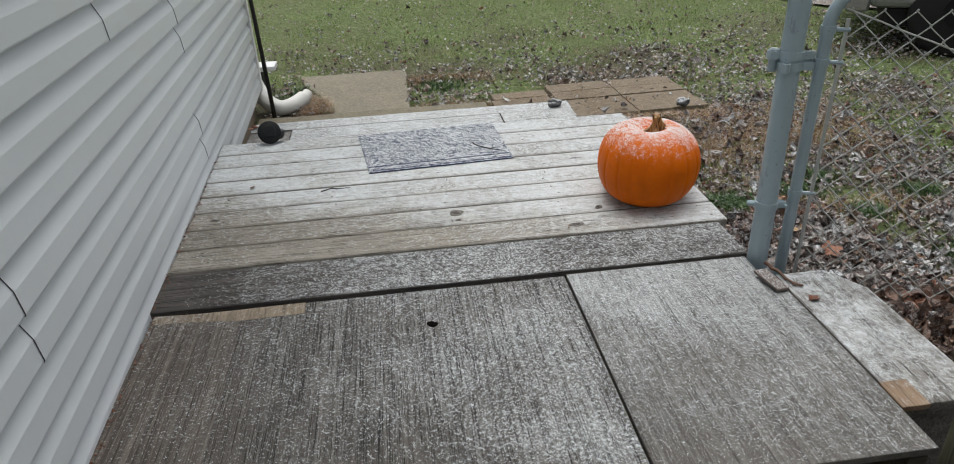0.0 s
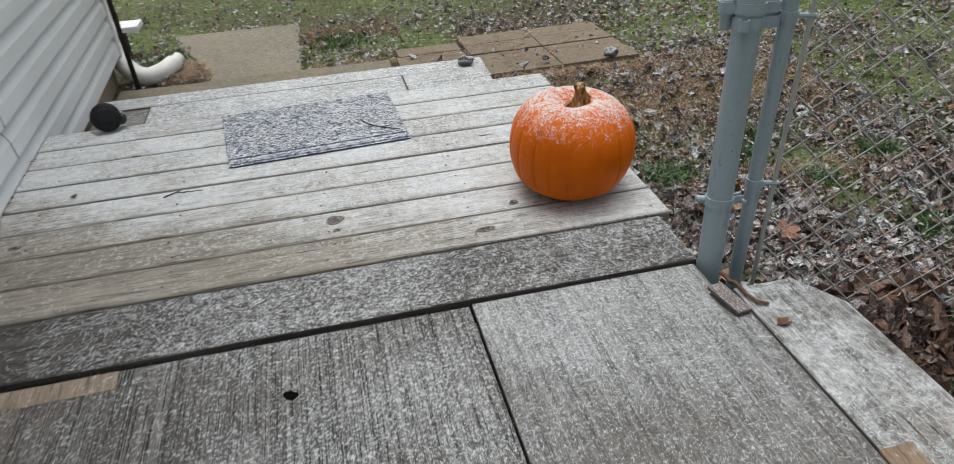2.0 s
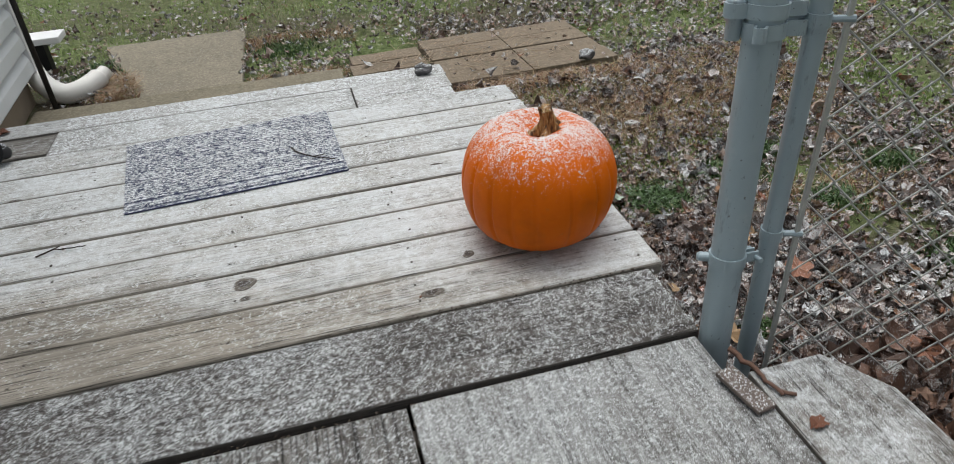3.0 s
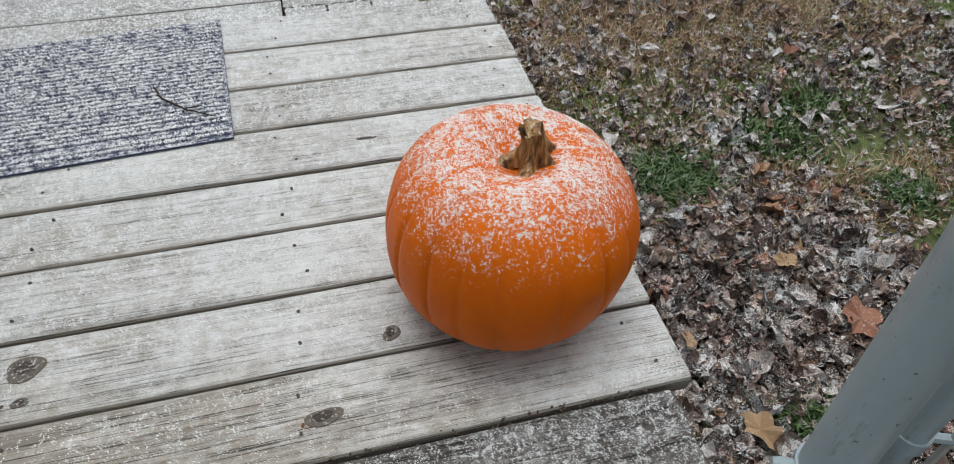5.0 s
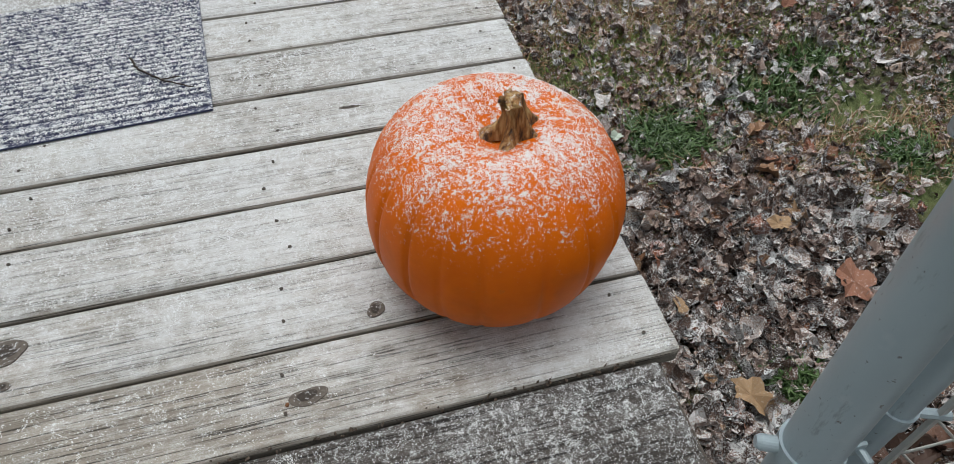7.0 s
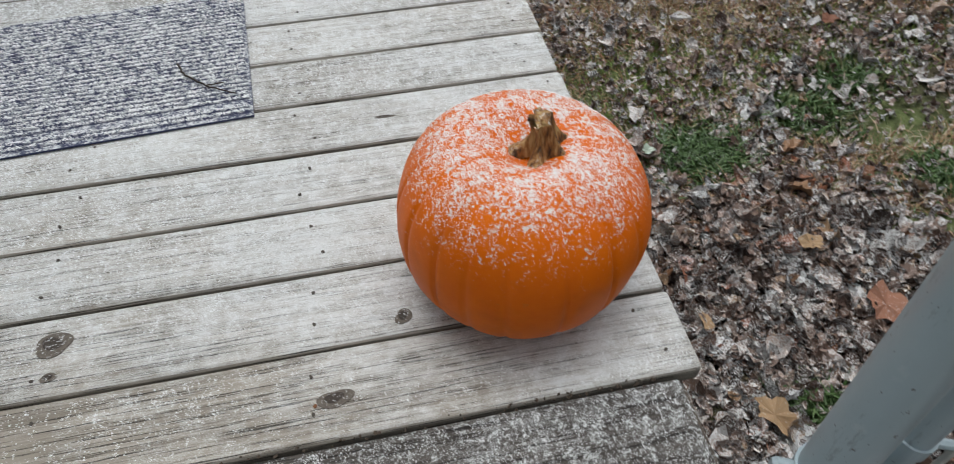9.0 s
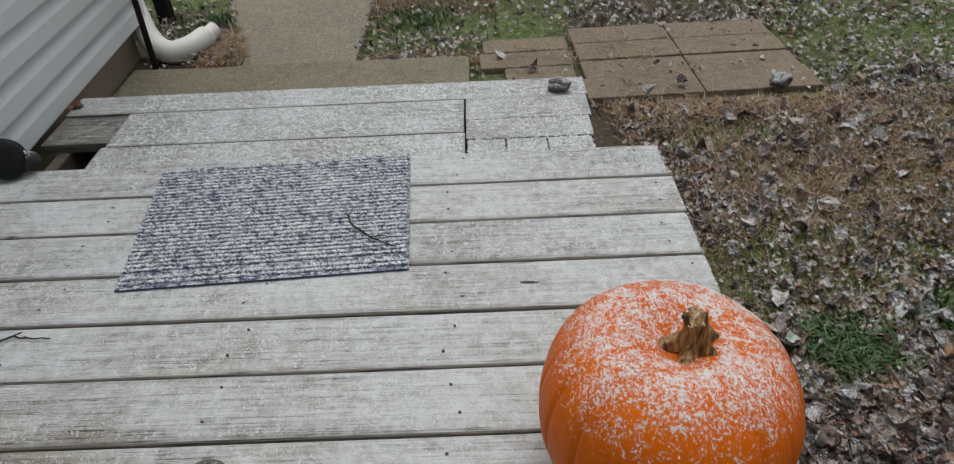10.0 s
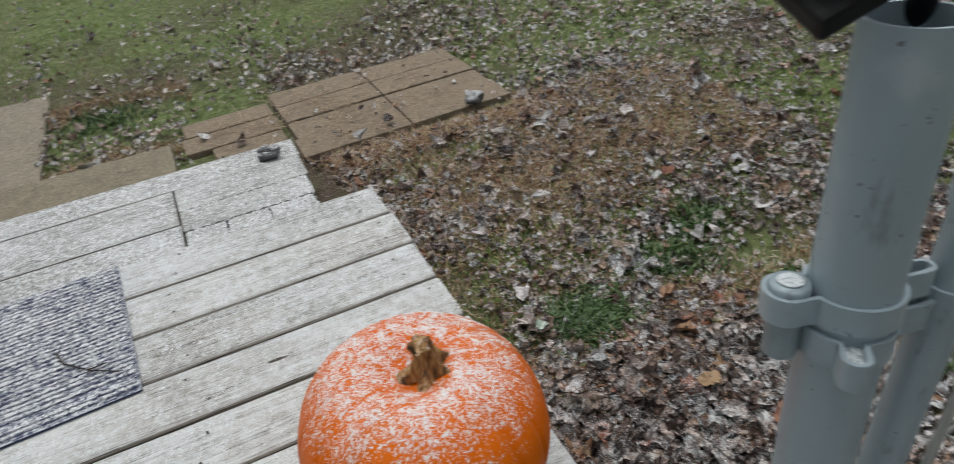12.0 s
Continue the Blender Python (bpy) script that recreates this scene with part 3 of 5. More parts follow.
# ---- concrete and pavers ----
ledge = tagged(part("concrete_ledge", plank(-0.33, 1.16, 1.95, 2.50, -0.5, -0.318, 0, 12, 0.02, 9, 0.01), M_LEDGE), "damp brown concrete strip in front of the step", "concrete", kind="structure")
bm = plank(-0.20, 0.66, 2.505, 3.50, -0.5, -0.326, 1, 12, 0.03, 5, 0.012)
for v in bm.verts:
    if v.co.x < 0.2:
        v.co.x += 0.33 - 0.3 * (v.co.y - 2.5)
slab = tagged(part("concrete_slab", bm, M_CONC), "rough tan concrete slab with worn edges", "concrete", kind="structure")
paving = thing("paver_pad", "small pad of brown concrete pavers with gaps", "paving", kind="structure", at=(1.22, 2.02, -0.315), turn=2.0)
rng = random.Random(2)
for row in range(4):
    y0 = 0.0 + row * 0.178
    xs = [0.42, 0.865, 1.32] if row else [0.40, 0.86, 1.325]
    for a, b in zip(xs, xs[1:]):
        bm = block(a + 0.003, b - 0.003, y0 + 0.004, y0 + 0.174, -0.06, rng.uniform(-0.003, 0.003), 0.005)
        part("paver", bm, M_PAVER, paving)
for a, b, y0, y1 in ((0.02, 0.40, 0.50, 0.64), (0.0, 0.395, 0.34, 0.49), (0.10, 0.39, -0.02, 0.33)):
    part("paver", block(a, b, y0, y1, -0.07, rng.uniform(-0.012, 0.0), 0.007), M_PAVER, paving)

# ---- pumpkin ----
pumpkin = thing("pumpkin", "large orange pumpkin sprinkled with snow on the deck", "pumpkin", at=(1.452, 0.226, 0.0015), turn=15)


SHELL = []


def build_pumpkin():
    R, H = 0.181, 0.296
    bm = bmesh.new()
    nu, nv = 252, 48
    rows = []
    for j in range(nv + 1):
        t = math.pi * j / nv
        row = []
        for i in range(nu):
            a = 2 * math.pi * i / nu
            rib = abs(math.sin(a * 9 + 0.6 * math.sin(a * 2) + 0.4 * math.sin(a * 5)))
            rib = 0.25 * (1 - rib) ** 3 + 0.75 * (1 - rib) ** 10
            lump = noise.noise((math.cos(a) * 1.4, math.sin(a) * 1.4, t * 1.1)) * 0.025
            st = math.sin(t) ** (0.72 if t < math.pi / 2 else 0.72) if 0 < t < math.pi else 0.0
            r = R * st * (1 - 0.042 * rib * math.sin(t) + lump)
            z = H / 2 + H / 2 * math.cos(t) * (1.0 + 0.06 * math.sin(t) ** 2)
            if t < math.pi / 2:
                z -= 0.040 * math.exp(-(r / 0.055) ** 2) + 0.003 * rib * math.exp(-(r / 0.12) ** 2)
            else:
                z += 0.014 * math.exp(-(r / 0.06) ** 2)
            row.append((r * math.cos(a), r * math.sin(a), z))
        rows.append(row)
    low = min(p[2] for row in rows for p in row)
    top = bm.verts.new((0, 0, rows[0][0][2] - low))
    bot = bm.verts.new((0, 0, rows[-1][0][2] - low))
    grid = [[bm.verts.new((x, y, z - low)) for x, y, z in row] for row in rows[1:-1]]
    for k in range(nu):
        bm.faces.new((top, grid[0][k], grid[0][(k + 1) % nu]))
        bm.faces.new((bot, grid[-1][(k + 1) % nu], grid[-1][k]))
    for r0, r1 in zip(grid, grid[1:]):
        for k in range(nu):
            bm.faces.new((r0[k], r1[k], r1[(k + 1) % nu], r0[(k + 1) % nu]))
    for r0, r1 in zip(rows[1:26], rows[2:27]):
        for k in range(0, nu, 3):
            SHELL.append((Vector(r0[k]), Vector(r1[k]), Vector(r0[(k + 3) % nu]), low))
    part("flesh", bm, M_PUMPKIN, pumpkin, "smooth ribbed orange skin", True)
    bm = bmesh.new()
    rings = []
    for j in range(15):
        s = j / 14
        cx, cy, cz = 0.026 - 0.012 * s * s, -0.010 + 0.002 * s, 0.250 + 0.064 * s
        w = 0.031 * (1 - s) ** 2.4 + 0.0105 + 0.0035 * s * s
        ring = []
        for i in range(48):
            a = 2 * math.pi * i / 48 + 0.5 * s
            r = w * (1 + (0.16 + 0.34 * (1 - s) ** 2) * math.cos(5 * a) + 0.12 * math.cos(11 * a + 1) + 0.05 * math.cos(17 * a + 2))
            ring.append(bm.verts.new((cx + r * math.cos(a), cy + r * math.sin(a), cz + (0.005 * math.cos(a - 0.6) if j == 14 else 0))))
        rings.append(ring)
    for r0, r1 in zip(rings, rings[1:]):
        for k in range(48):
            bm.faces.new((r0[k], r0[(k + 1) % 48], r1[(k + 1) % 48], r1[k]))
    bm.faces.new(rings[-1])
    part("stem", bm, M_STEM, pumpkin, "dry brown twisted stem cut off short", True)


build_pumpkin()

# ---- door mat ----
rug = thing("door_mat", "dark grey ribbed door mat dusted with snow", "mat", at=(0.433, 0.664, 0.0025), turn=3.2)


def build_mat():
    W, D, T = 0.61, 0.462, 0.005
    bm = block(0, W, 0, D, 0, T, 0.002)
    for v in bm.verts:
        v.co.x -= 0.028 * v.co.y / D * (1 - v.co.x / W)
    part("backing", bm, M_RUG, rug)
    bm = bmesh.new()
    n = 32
    rng = random.Random(3)
    for k in range(n):
        if k == 2:
            continue
        y = 0.016 + (D - 0.032) * k / (n - 1)
        prev = None
        for i in range(91):
            x = 0.006 - 0.028 * y / D * (1 - i / 90) + (W - 0.012) * i / 90
            j = 0.0016 * noise.noise((x * 60, k * 3.1, 0))
            h = 0.0036 + 0.0020 * noise.noise((x * 70, k * 1.7, 5))
            pr = [bm.verts.new((x, y + j + dy, T + dz)) for dy, dz in ((-0.0046, 0), (-0.0026, h * 0.95), (0.0026, h * 0.95), (0.0046, 0))]
            if prev:
                for q in range(3):
                    bm.faces.new((prev[q], pr[q], pr[q + 1], prev[q + 1]))
            prev = pr
    part("ribs", bm, M_RUG, rug, "rows of looped pile", True)


build_mat()


def crooked(points, radius, seed, steps=6):
    rng = random.Random(seed)
    out = []
    for a, b in zip(points, points[1:]):
        for k in range(steps):
            p = Vector(a).lerp(Vector(b), k / steps)
            out.append(p + Vector((rng.uniform(-1, 1), rng.uniform(-1, 1), 0)) * radius * 0.7)
    return out + [Vector(points[-1])]


def twig(label, points, radius, material, seed, forks=()):
    base = Vector(points[0])
    ob = thing("twig", label, "twig", "loose twigs", at=tuple(base))
    loc = [Vector(p) - base for p in points]
    pts = crooked(loc, radius, seed)
    bm = tube(pts, radius, 7, taper=[1 - 0.5 * i / len(pts) for i in range(len(pts))])
    part("stick", bm, material, ob, smooth=True)
    for fork in forks:
        f = crooked([Vector(p) - base for p in fork], radius * 0.6, seed + 1, 3)
        part("side_shoot", tube(f, radius * 0.6, 6), material, ob, smooth=True)


twig("thin dark twig lying on the door mat", [(0.89, 0.885, 0.017), (0.905, 0.845, 0.017), (0.95, 0.80, 0.017), (1.01, 0.762, 0.017)], 0.0026, M_TWIG, 1, [[(0.95, 0.80, 0.017), (0.985, 0.80, 0.019)]])
twig("small dark twig lying across the deck boards", [(0.245, 0.522, 0.005), (0.28, 0.546, 0.005), (0.31, 0.540, 0.005), (0.36, 0.537, 0.005)], 0.0024, M_TWIG, 2, [[(0.28, 0.546, 0.005), (0.295, 0.557, 0.005)]])

# ---- fence post, gate and chain link ----
PX, PY = 1.661, -0.232
post = thing("fence_post", "grey painted steel pipe fence post with clamps", "fence post", at=(PX, PY, 0))
post.matrix_world = pose(PX, PY, 0, -3.6, 1.9, 0)


bm = tube([(0, 0, -0.6 + 0.2010 * k) for k in range(8)], 0.0305, 40, cap=False)
inner = tube([(0, 0, 0.48 + 0.109 * k) for k in range(4)], 0.0278, 40, cap=False)
bmesh.ops.reverse_faces(inner, faces=inner.faces)
part("pipe", bm, M_STEEL, post, "grey pipe with scuffed paint", True)
part("pipe_mouth", inner, M_STEEL, post, "", True)
part("pipe_rim", band(0, 0, 0.805, 0.811, 0.0276, 0.0307, 40), M_STEEL, post)
part("lower_clamp", band(0, 0, 0.150, 0.172, 0.0303, 0.0339, 48), M_STEEL, post, "bent steel strap round the post")


def hinge_strap(name, z0, z1, ears):
    """A steel strap bent round the post and out round one pin or ear after another."""
    bm = bmesh.new()
    n, sides = 180, []
    for grow in (0.0004, 0.0038):
        ring = []
        for i in range(n):
            a = 2 * math.pi * i / n
            d = 0.0305 + grow
            for ex, ey, er in ears:
                far, off = math.hypot(ex, ey), a - math.atan2(ey, ex)
                side = far * math.sin(off)
                if abs(side) < er + grow and math.cos(off) > 0:
                    d = max(d, far * math.cos(off) + math.sqrt((er + grow) ** 2 - side * side))
            ring.append(d)
        ring = [0.25 * ring[i - 1] + 0.5 * ring[i] + 0.25 * ring[(i + 1) % n] for i in range(n)]
        sides.append(ring)
    loops = []
    for ring, z in ((sides[0], z0), (sides[1], z0), (sides[1], z1), (sides[0], z1)):
        loops.append([bm.verts.new((d * math.cos(2 * math.pi * i / n), d * math.sin(2 * math.pi * i / n), z)) for i, d in enumerate(ring)])
    for q in range(4):
        a, b = loops[q], loops[(q + 1) % 4]
        for k in range(n):
            bm.faces.new((a[k], a[(k + 1) % n], b[(k + 1) % n], b[k]))
    bmesh.ops.recalc_face_normals(bm, faces=bm.faces)
    return part(name, bm, M_STEEL, post, "bent steel strap round the post")


hinge_strap("upper_clamp", 0.602, 0.624, ((-0.041, 0.019, 0.0150), (0.055, -0.010, 0.006)))
hinge_strap("hinge_clamp", 0.571, 0.595, ((0.058, -0.012, 0.007), (-0.030, -0.034, 0.007)))
part("hinge_barrel", tube([(-0.041, 0.019, z) for z in (0.566, 0.568, 0.597, 0.598, 0.626, 0.629)], 0.0150, 36, taper=[0.78, 0.84, 0.84, 0.97, 0.97, 0.90]), M_STEEL, post, "", True)
part("barrel_pin", tube([(-0.041, 0.019, 0.6285), (-0.041, 0.019, 0.6305)], 0.009, 24), M_SNOWYSTEEL, post, "snow-topped hinge pin")
for z, a, r in ((0.583, -2.28, 0.0085), (0.161, 2.7, 0.0092)):
    c, s = math.cos(a), math.sin(a)
    part("bolt", tube([(0.03 * c, 0.03 * s, z), (0.050 * c, 0.050 * s, z), (0.055 * c, 0.055 * s, z)], r, 6 if z > 0.5 else 20, taper=[1, 1, 0.7]), M_STEEL if z < 0.5 else M_SNOWYSTEEL, post)
for z in (0.161,):
    part("clamp_ear", block(0.028, 0.058, -0.014, -0.009, z - 0.01, z + 0.011, 0.002), M_STEEL, post)
    part("clamp_ear", block(0.028, 0.058, 0.0, 0.005, z - 0.01, z + 0.011, 0.002), M_STEEL, post)
    part("bolt", tube([(0.052, -0.03, z), (0.052, 0.022, z)], 0.005, 8), M_STEEL, post)
    part("nut", tube([(0.052, 0.006, z), (0.052, 0.014, z)], 0.009, 6), M_STEEL, post)

cap = thing("post_cap_light", "square black plastic cap light tipped off the fence post", "post cap")
cap.matrix_world = Matrix.Translation((PX - 0.012, PY + 0.080, 0.834)) @ Matrix.Rotation(radians(32), 4, Vector((0.62, -0.78, 0))) @ Matrix.Rotation(radians(-6), 4, "Z")
part("stem", tube([(0, 0, 0.012), (0.035, -0.018, 0.012), (0.048, -0.022, 0.004), (0.049, -0.022, -0.06)], 0.009, 14), M_BLACK, cap, "", True)
part("skirt", block(-0.036, 0.036, -0.036, 0.036, 0.0, 0.020, 0.005), M_BLACK, cap)
bm = tube([(0, 0, 0.019), (0, 0, 0.05), (0, 0, 0.07)], 0.044, 4, taper=[1, 0.8, 0.3])
bmesh.ops.rotate(bm, matrix=Euler((0, 0, radians(45))).to_matrix(), verts=bm.verts)
part("hood", bm, M_BLACK, cap)

GD = Vector((0.93, -0.36, 0)).normalized()
gate = thing("chain_link_gate", "chain link gate with a bent grey pipe frame", "gate", at=(1.756, -0.216, 0))
gate.matrix_world = pose(1.756, -0.216, 0, -0.5, 0.9, 0)


def build_gate():
    L, TOP, LOW = 1.15, 0.81, -0.15
    up = [Vector((0, 0, -0.36 + 0.05 * k)) for k in range(24)]
    bend = [Vector((0, 0, TOP - 0.12)) + GD * (0.12 - 0.12 * math.cos(a)) + Vector((0, 0, 0.12 * math.sin(a))) for a in (math.pi / 2 * k / 8 for k in range(9))]
    pts = [p for p in up if p.z < TOP - 0.13] + bend + [GD * L + Vector((0, 0, TOP))]
    part("frame_pipe", tube(pts, 0.0175, 20), M_STEEL, gate, "grey pipe bent over at the top", True)
    part("end_pipe", tube([GD * L + Vector((0, 0, -0.36)), GD * L + Vector((0, 0, TOP))], 0.0175, 16), M_STEEL, gate, "", True)
    bar = GD * 0.046
    part("tension_bar", block(bar.x - 0.005, bar.x + 0.005, bar.y - 0.003, bar.y + 0.003, LOW - 0.06, TOP - 0.10, 0.001), M_WIRE, gate, "flat steel bar that holds the mesh")
    for z in (0.59, 0.68, 0.19):
        part("tension_band", band(0, 0, z - 0.011, z + 0.011, 0.0172, 0.0205, 28), M_STEEL, gate)
        part("band_bolt", tube([GD * 0.018 + Vector((0, 0, z)), GD * 0.056 + Vector((0, 0, z))], 0.006, 8), M_STEEL, gate)
    part("hinge_strap", tube([(-0.062, 0.02, 0.59), (-0.02, 0.022, 0.59), (0.0, 0.022, 0.59)], 0.012, 10), M_STEEL, gate)
    # woven wires: each zigzags upright and hooks its neighbour
    w, r = 0.040, 0.0018
    zs = [LOW + 0.01 + w * k for k in range(int((TOP - 0.03 - LOW) / w))]
    side = Vector((-GD.y, GD.x, 0))
    for k in range(int((L - 0.07) / w)):
        pts = []
        for i, z in enumerate(zs):
            right = (i + k) % 2
            u = 0.05 + k * w + (w * 1.06 if right else -w * 0.06)
            base = GD * (u + 0.006 * noise.noise((u * 3, z * 3, 1))) + Vector((0, 0, z + 0.010 * noise.noise((u * 2, z * 2, 7))))
            d = 0.0035 if right else -0.0035
            pts += [base - GD * d + side * 0.0022 - Vector((0, 0, 0.0035)), base, base - GD * d - side * 0.0022 + Vector((0, 0, 0.0035))]
        part("mesh_wire", tube(pts, r, 5), M_WIRE, gate, "", True)
    part("tie_wire", tube(crooked([GD * 0.04 + Vector((0, 0, TOP - 0.075)), GD * 0.31 + Vector((0, 0.004, TOP - 0.175)), GD * 0.6 + Vector((0, 0.004, TOP - 0.235)), GD * (L - 0.05) + Vector((0, 0, TOP - 0.25))], 0.004, 3), 0.0026, 6), M_WIRE, gate, "twisted wire along the top")


build_gate()

# ---- things by the landing ----
edge = thing("edge_plank", "grey plank along the landing with a raw broken corner", "plank")
bm = plank(1.662, 1.885, -0.93, -0.345, -0.046, -0.016, 1, 10, 0.003, 12, 0.004)
for v in bm.verts:
    if v.co.x > 1.8 and v.co.y > -0.46:
        v.co.x -= (v.co.y + 0.46) * 0.6
part("board", bm, M_PLANK, edge)
part("raw_corner", plank(1.661, 1.727, -0.935, -0.845, -0.030, -0.0140, 1, 4, 0.006, 15, 0.003), M_RAWPLY, edge, "raw tan plywood patch stained reddish")
part("apron", block(1.665, 1.88, -0.925, -0.90, -0.48, -0.047, 0.003), M_PLANK, edge)
part("apron", block(1.855, 1.88, -0.895, -0.36, -0.48, -0.047, 0.003), M_FRAME, edge)
rail = thing("wooden_post", "dark green weathered wooden post beside the landing", "post", at=(1.70, -1.13, 0))
part("shaft", block(-0.055, 0.075, -0.06, 0.06, -0.5, 0.34, 0.006), M_POSTWOOD, rail)
scrap = thing("shingle_scrap", "small dark shingle scrap with snow beside the post", "scrap", at=(1.622, -0.395, -0.012), turn=12)
bm = block(-0.024, 0.019, -0.052, 0.052, 0.004, 0.013, 0.002)
for v in bm.verts:
    v.co.z += 0.010 * max(0, v.co.y * 10 + 0.1) - 0.25 * v.co.x * (v.co.x < 0) * 0.6
part("chip", bm, M_SHINGLE, scrap)
twig("short brown stick lying beside the fence post", [(1.655, -0.29, -0.006), (1.672, -0.36, -0.007), (1.68, -0.42, -0.008)], 0.006, M_STICK, 5, [[(1.68, -0.41, -0.008), (1.705, -0.425, -0.010)]])


def curled_leaf(label, at, size, turn, material, seed):
    bm = bmesh.new()
    rng = random.Random(seed)
    n = 22
    mid = bm.verts.new((0, 0, 0.002))
    ring = []
    for i in range(n):
        a = 2 * math.pi * i / n
        r = size * (0.80 + 0.20 * abs(math.cos(2.5 * a))) * rng.uniform(0.78, 1.12)
        ring.append(bm.verts.new((r * math.cos(a), r * 0.7 * math.sin(a), 0.004 + size * 0.25 * abs(math.sin(a)) ** 2)))
    for i in range(n):
        bm.faces.new((mid, ring[i], ring[(i + 1) % n]))
    for v in ring:
        v.co.z += size * 0.55 * noise.noise((v.co.x * 40, v.co.y * 40, seed))
    top = bmesh.ops.extrude_face_region(bm, geom=bm.faces[:])["geom"]
    for v in (g for g in top if isinstance(g, bmesh.types.BMVert)):
        v.co.z += 0.001
    ob = tagged(part("leaf", bm, material), label, "leaf", "stray fallen leaves")
    ob.matrix_world = pose(*at, 0, 0, turn)


curled_leaf("small curled brown oak leaf on the landing plank", (1.70, -0.49, -0.016), 0.022, 30, M_REDLEAF, 1)
curled_leaf("tiny reddish leaf lying on a deck board", (-0.03, 0.62, 0.002), 0.014, 80, M_REDLEAF, 2)
curled_leaf("crumpled brown leaf by the house wall", (-0.24, 1.85, -0.164), 0.032, 10, M_REDLEAF, 3)
M_ORANGELEAF = plain("orange_brown_leaf", (0.25, 0.115, 0.07), 0.75, 0, 0.3, 60, 0.3, 0.2)
M_TANLEAF = plain("tan_leaf", (0.32, 0.215, 0.12), 0.75, 0, 0.3, 60, 0.3, 0.15)
M_PALELEAF = plain("pale_green_leaf", (0.36, 0.44, 0.36), 0.7, 0, 0.2, 60, 0.3, 0.3)
for label, x, y, size, turn, m, k in (
    ("broad orange-brown leaf lying on the leaf litter", 2.24, 0.21, 0.055, 60, M_ORANGELEAF, 11),
    ("flat tan leaf among darker leaves", 2.17, 0.39, 0.034, 10, M_TANLEAF, 12),
    ("small pale tan leaf beside the deck edge", 1.86, 0.245, 0.022, 95, M_TANLEAF, 13),
    ("upright reddish-brown leaf in the dry grass", 2.67, 1.18, 0.036, 40, M_REDLEAF, 14),
    ("curled brown leaf close beside the deck", 1.90, 0.03, 0.042, 120, M_TANLEAF, 15),
    ("pale green leaf at the deck edge", 1.93, 0.75, 0.022, 30, M_PALELEAF, 16),
    ("large rust-brown leaf near the landing", 2.31, -0.18, 0.06, 20, M_ORANGELEAF, 17),
    ("orange leaf lying in the shaded grass", 4.2, 3.2, 0.05, 20, M_ORANGELEAF, 18),
):
    curled_leaf(label, (x, y, GROUND + 0.036), size, turn, m, k)

# ---- by the house corner ----
lamp = thing("solar_light", "black solar garden light lying tipped over on the deck", "garden light", at=(-0.022, 1.135, 0.001), turn=-12)


def build_solar():
    tip = Matrix.Translation((0, 0, 0.054)) @ Euler((radians(58), 0, radians(26))).to_matrix().to_4x4()
    bm = bmesh.new()
    prof = [(0.0, 0.010), (0.043, 0.010), (0.050, 0.006), (0.053, 0.0), (0.052, -0.016), (0.044, -0.022), (0.0, -0.022)]
    bm2 = tube([(0, 0, z) for _, z in prof[1:-1]], 1.0, 32, taper=[r for r, _ in prof[1:-1]])
    bmesh.ops.transform(bm2, matrix=tip, verts=bm2.verts)
    part("head", bm2, M_BLACK, lamp, "round black lamp head", True)
    bm.free()
    bm3 = block(-0.024, 0.024, -0.024, 0.024, 0.0095, 0.0125, 0.002)
    bmesh.ops.transform(bm3, matrix=tip, verts=bm3.verts)
    part("solar_cell", bm3, M_BLACK, lamp, "square dark solar cell")
    bm4 = tube([(0, 0, -0.02), (0, 0, -0.07), (0, 0, -0.085)], 0.022, 18, taper=[1, 1, 0.8])
    bmesh.ops.transform(bm4, matrix=Matrix.Translation((0.02, 0, 0)) @ tip, verts=bm4.verts)
    low = min(v.co.z for v in bm4.verts)
    for v in bm4.verts:
        v.co.z -= low
        v.co.x += 0.03
    part("socket", bm4, plain("snowy_black_plastic", (0.03, 0.03, 0.032), 0.6, 0, 0.2, 30, 0.2, 0.5), lamp, "snow-dusted stake socket", True)


build_solar()
rod = thing("metal_rod", "thin black iron rod leaning at the house corner", "rod", at=(-0.23, 2.50, -0.34))
part("shaft", tube([(0, 0, 0), (-0.03, 0.10, 0.6), (-0.06, 0.18, 1.1), (-0.08, 0.24, 1.5)], 0.013, 12), M_RUST, rod, "", True)
drain = thing("downspout_extension", "white corrugated drain pipe bending onto the ground", "drain pipe", at=(-0.25, 2.62, GROUND))


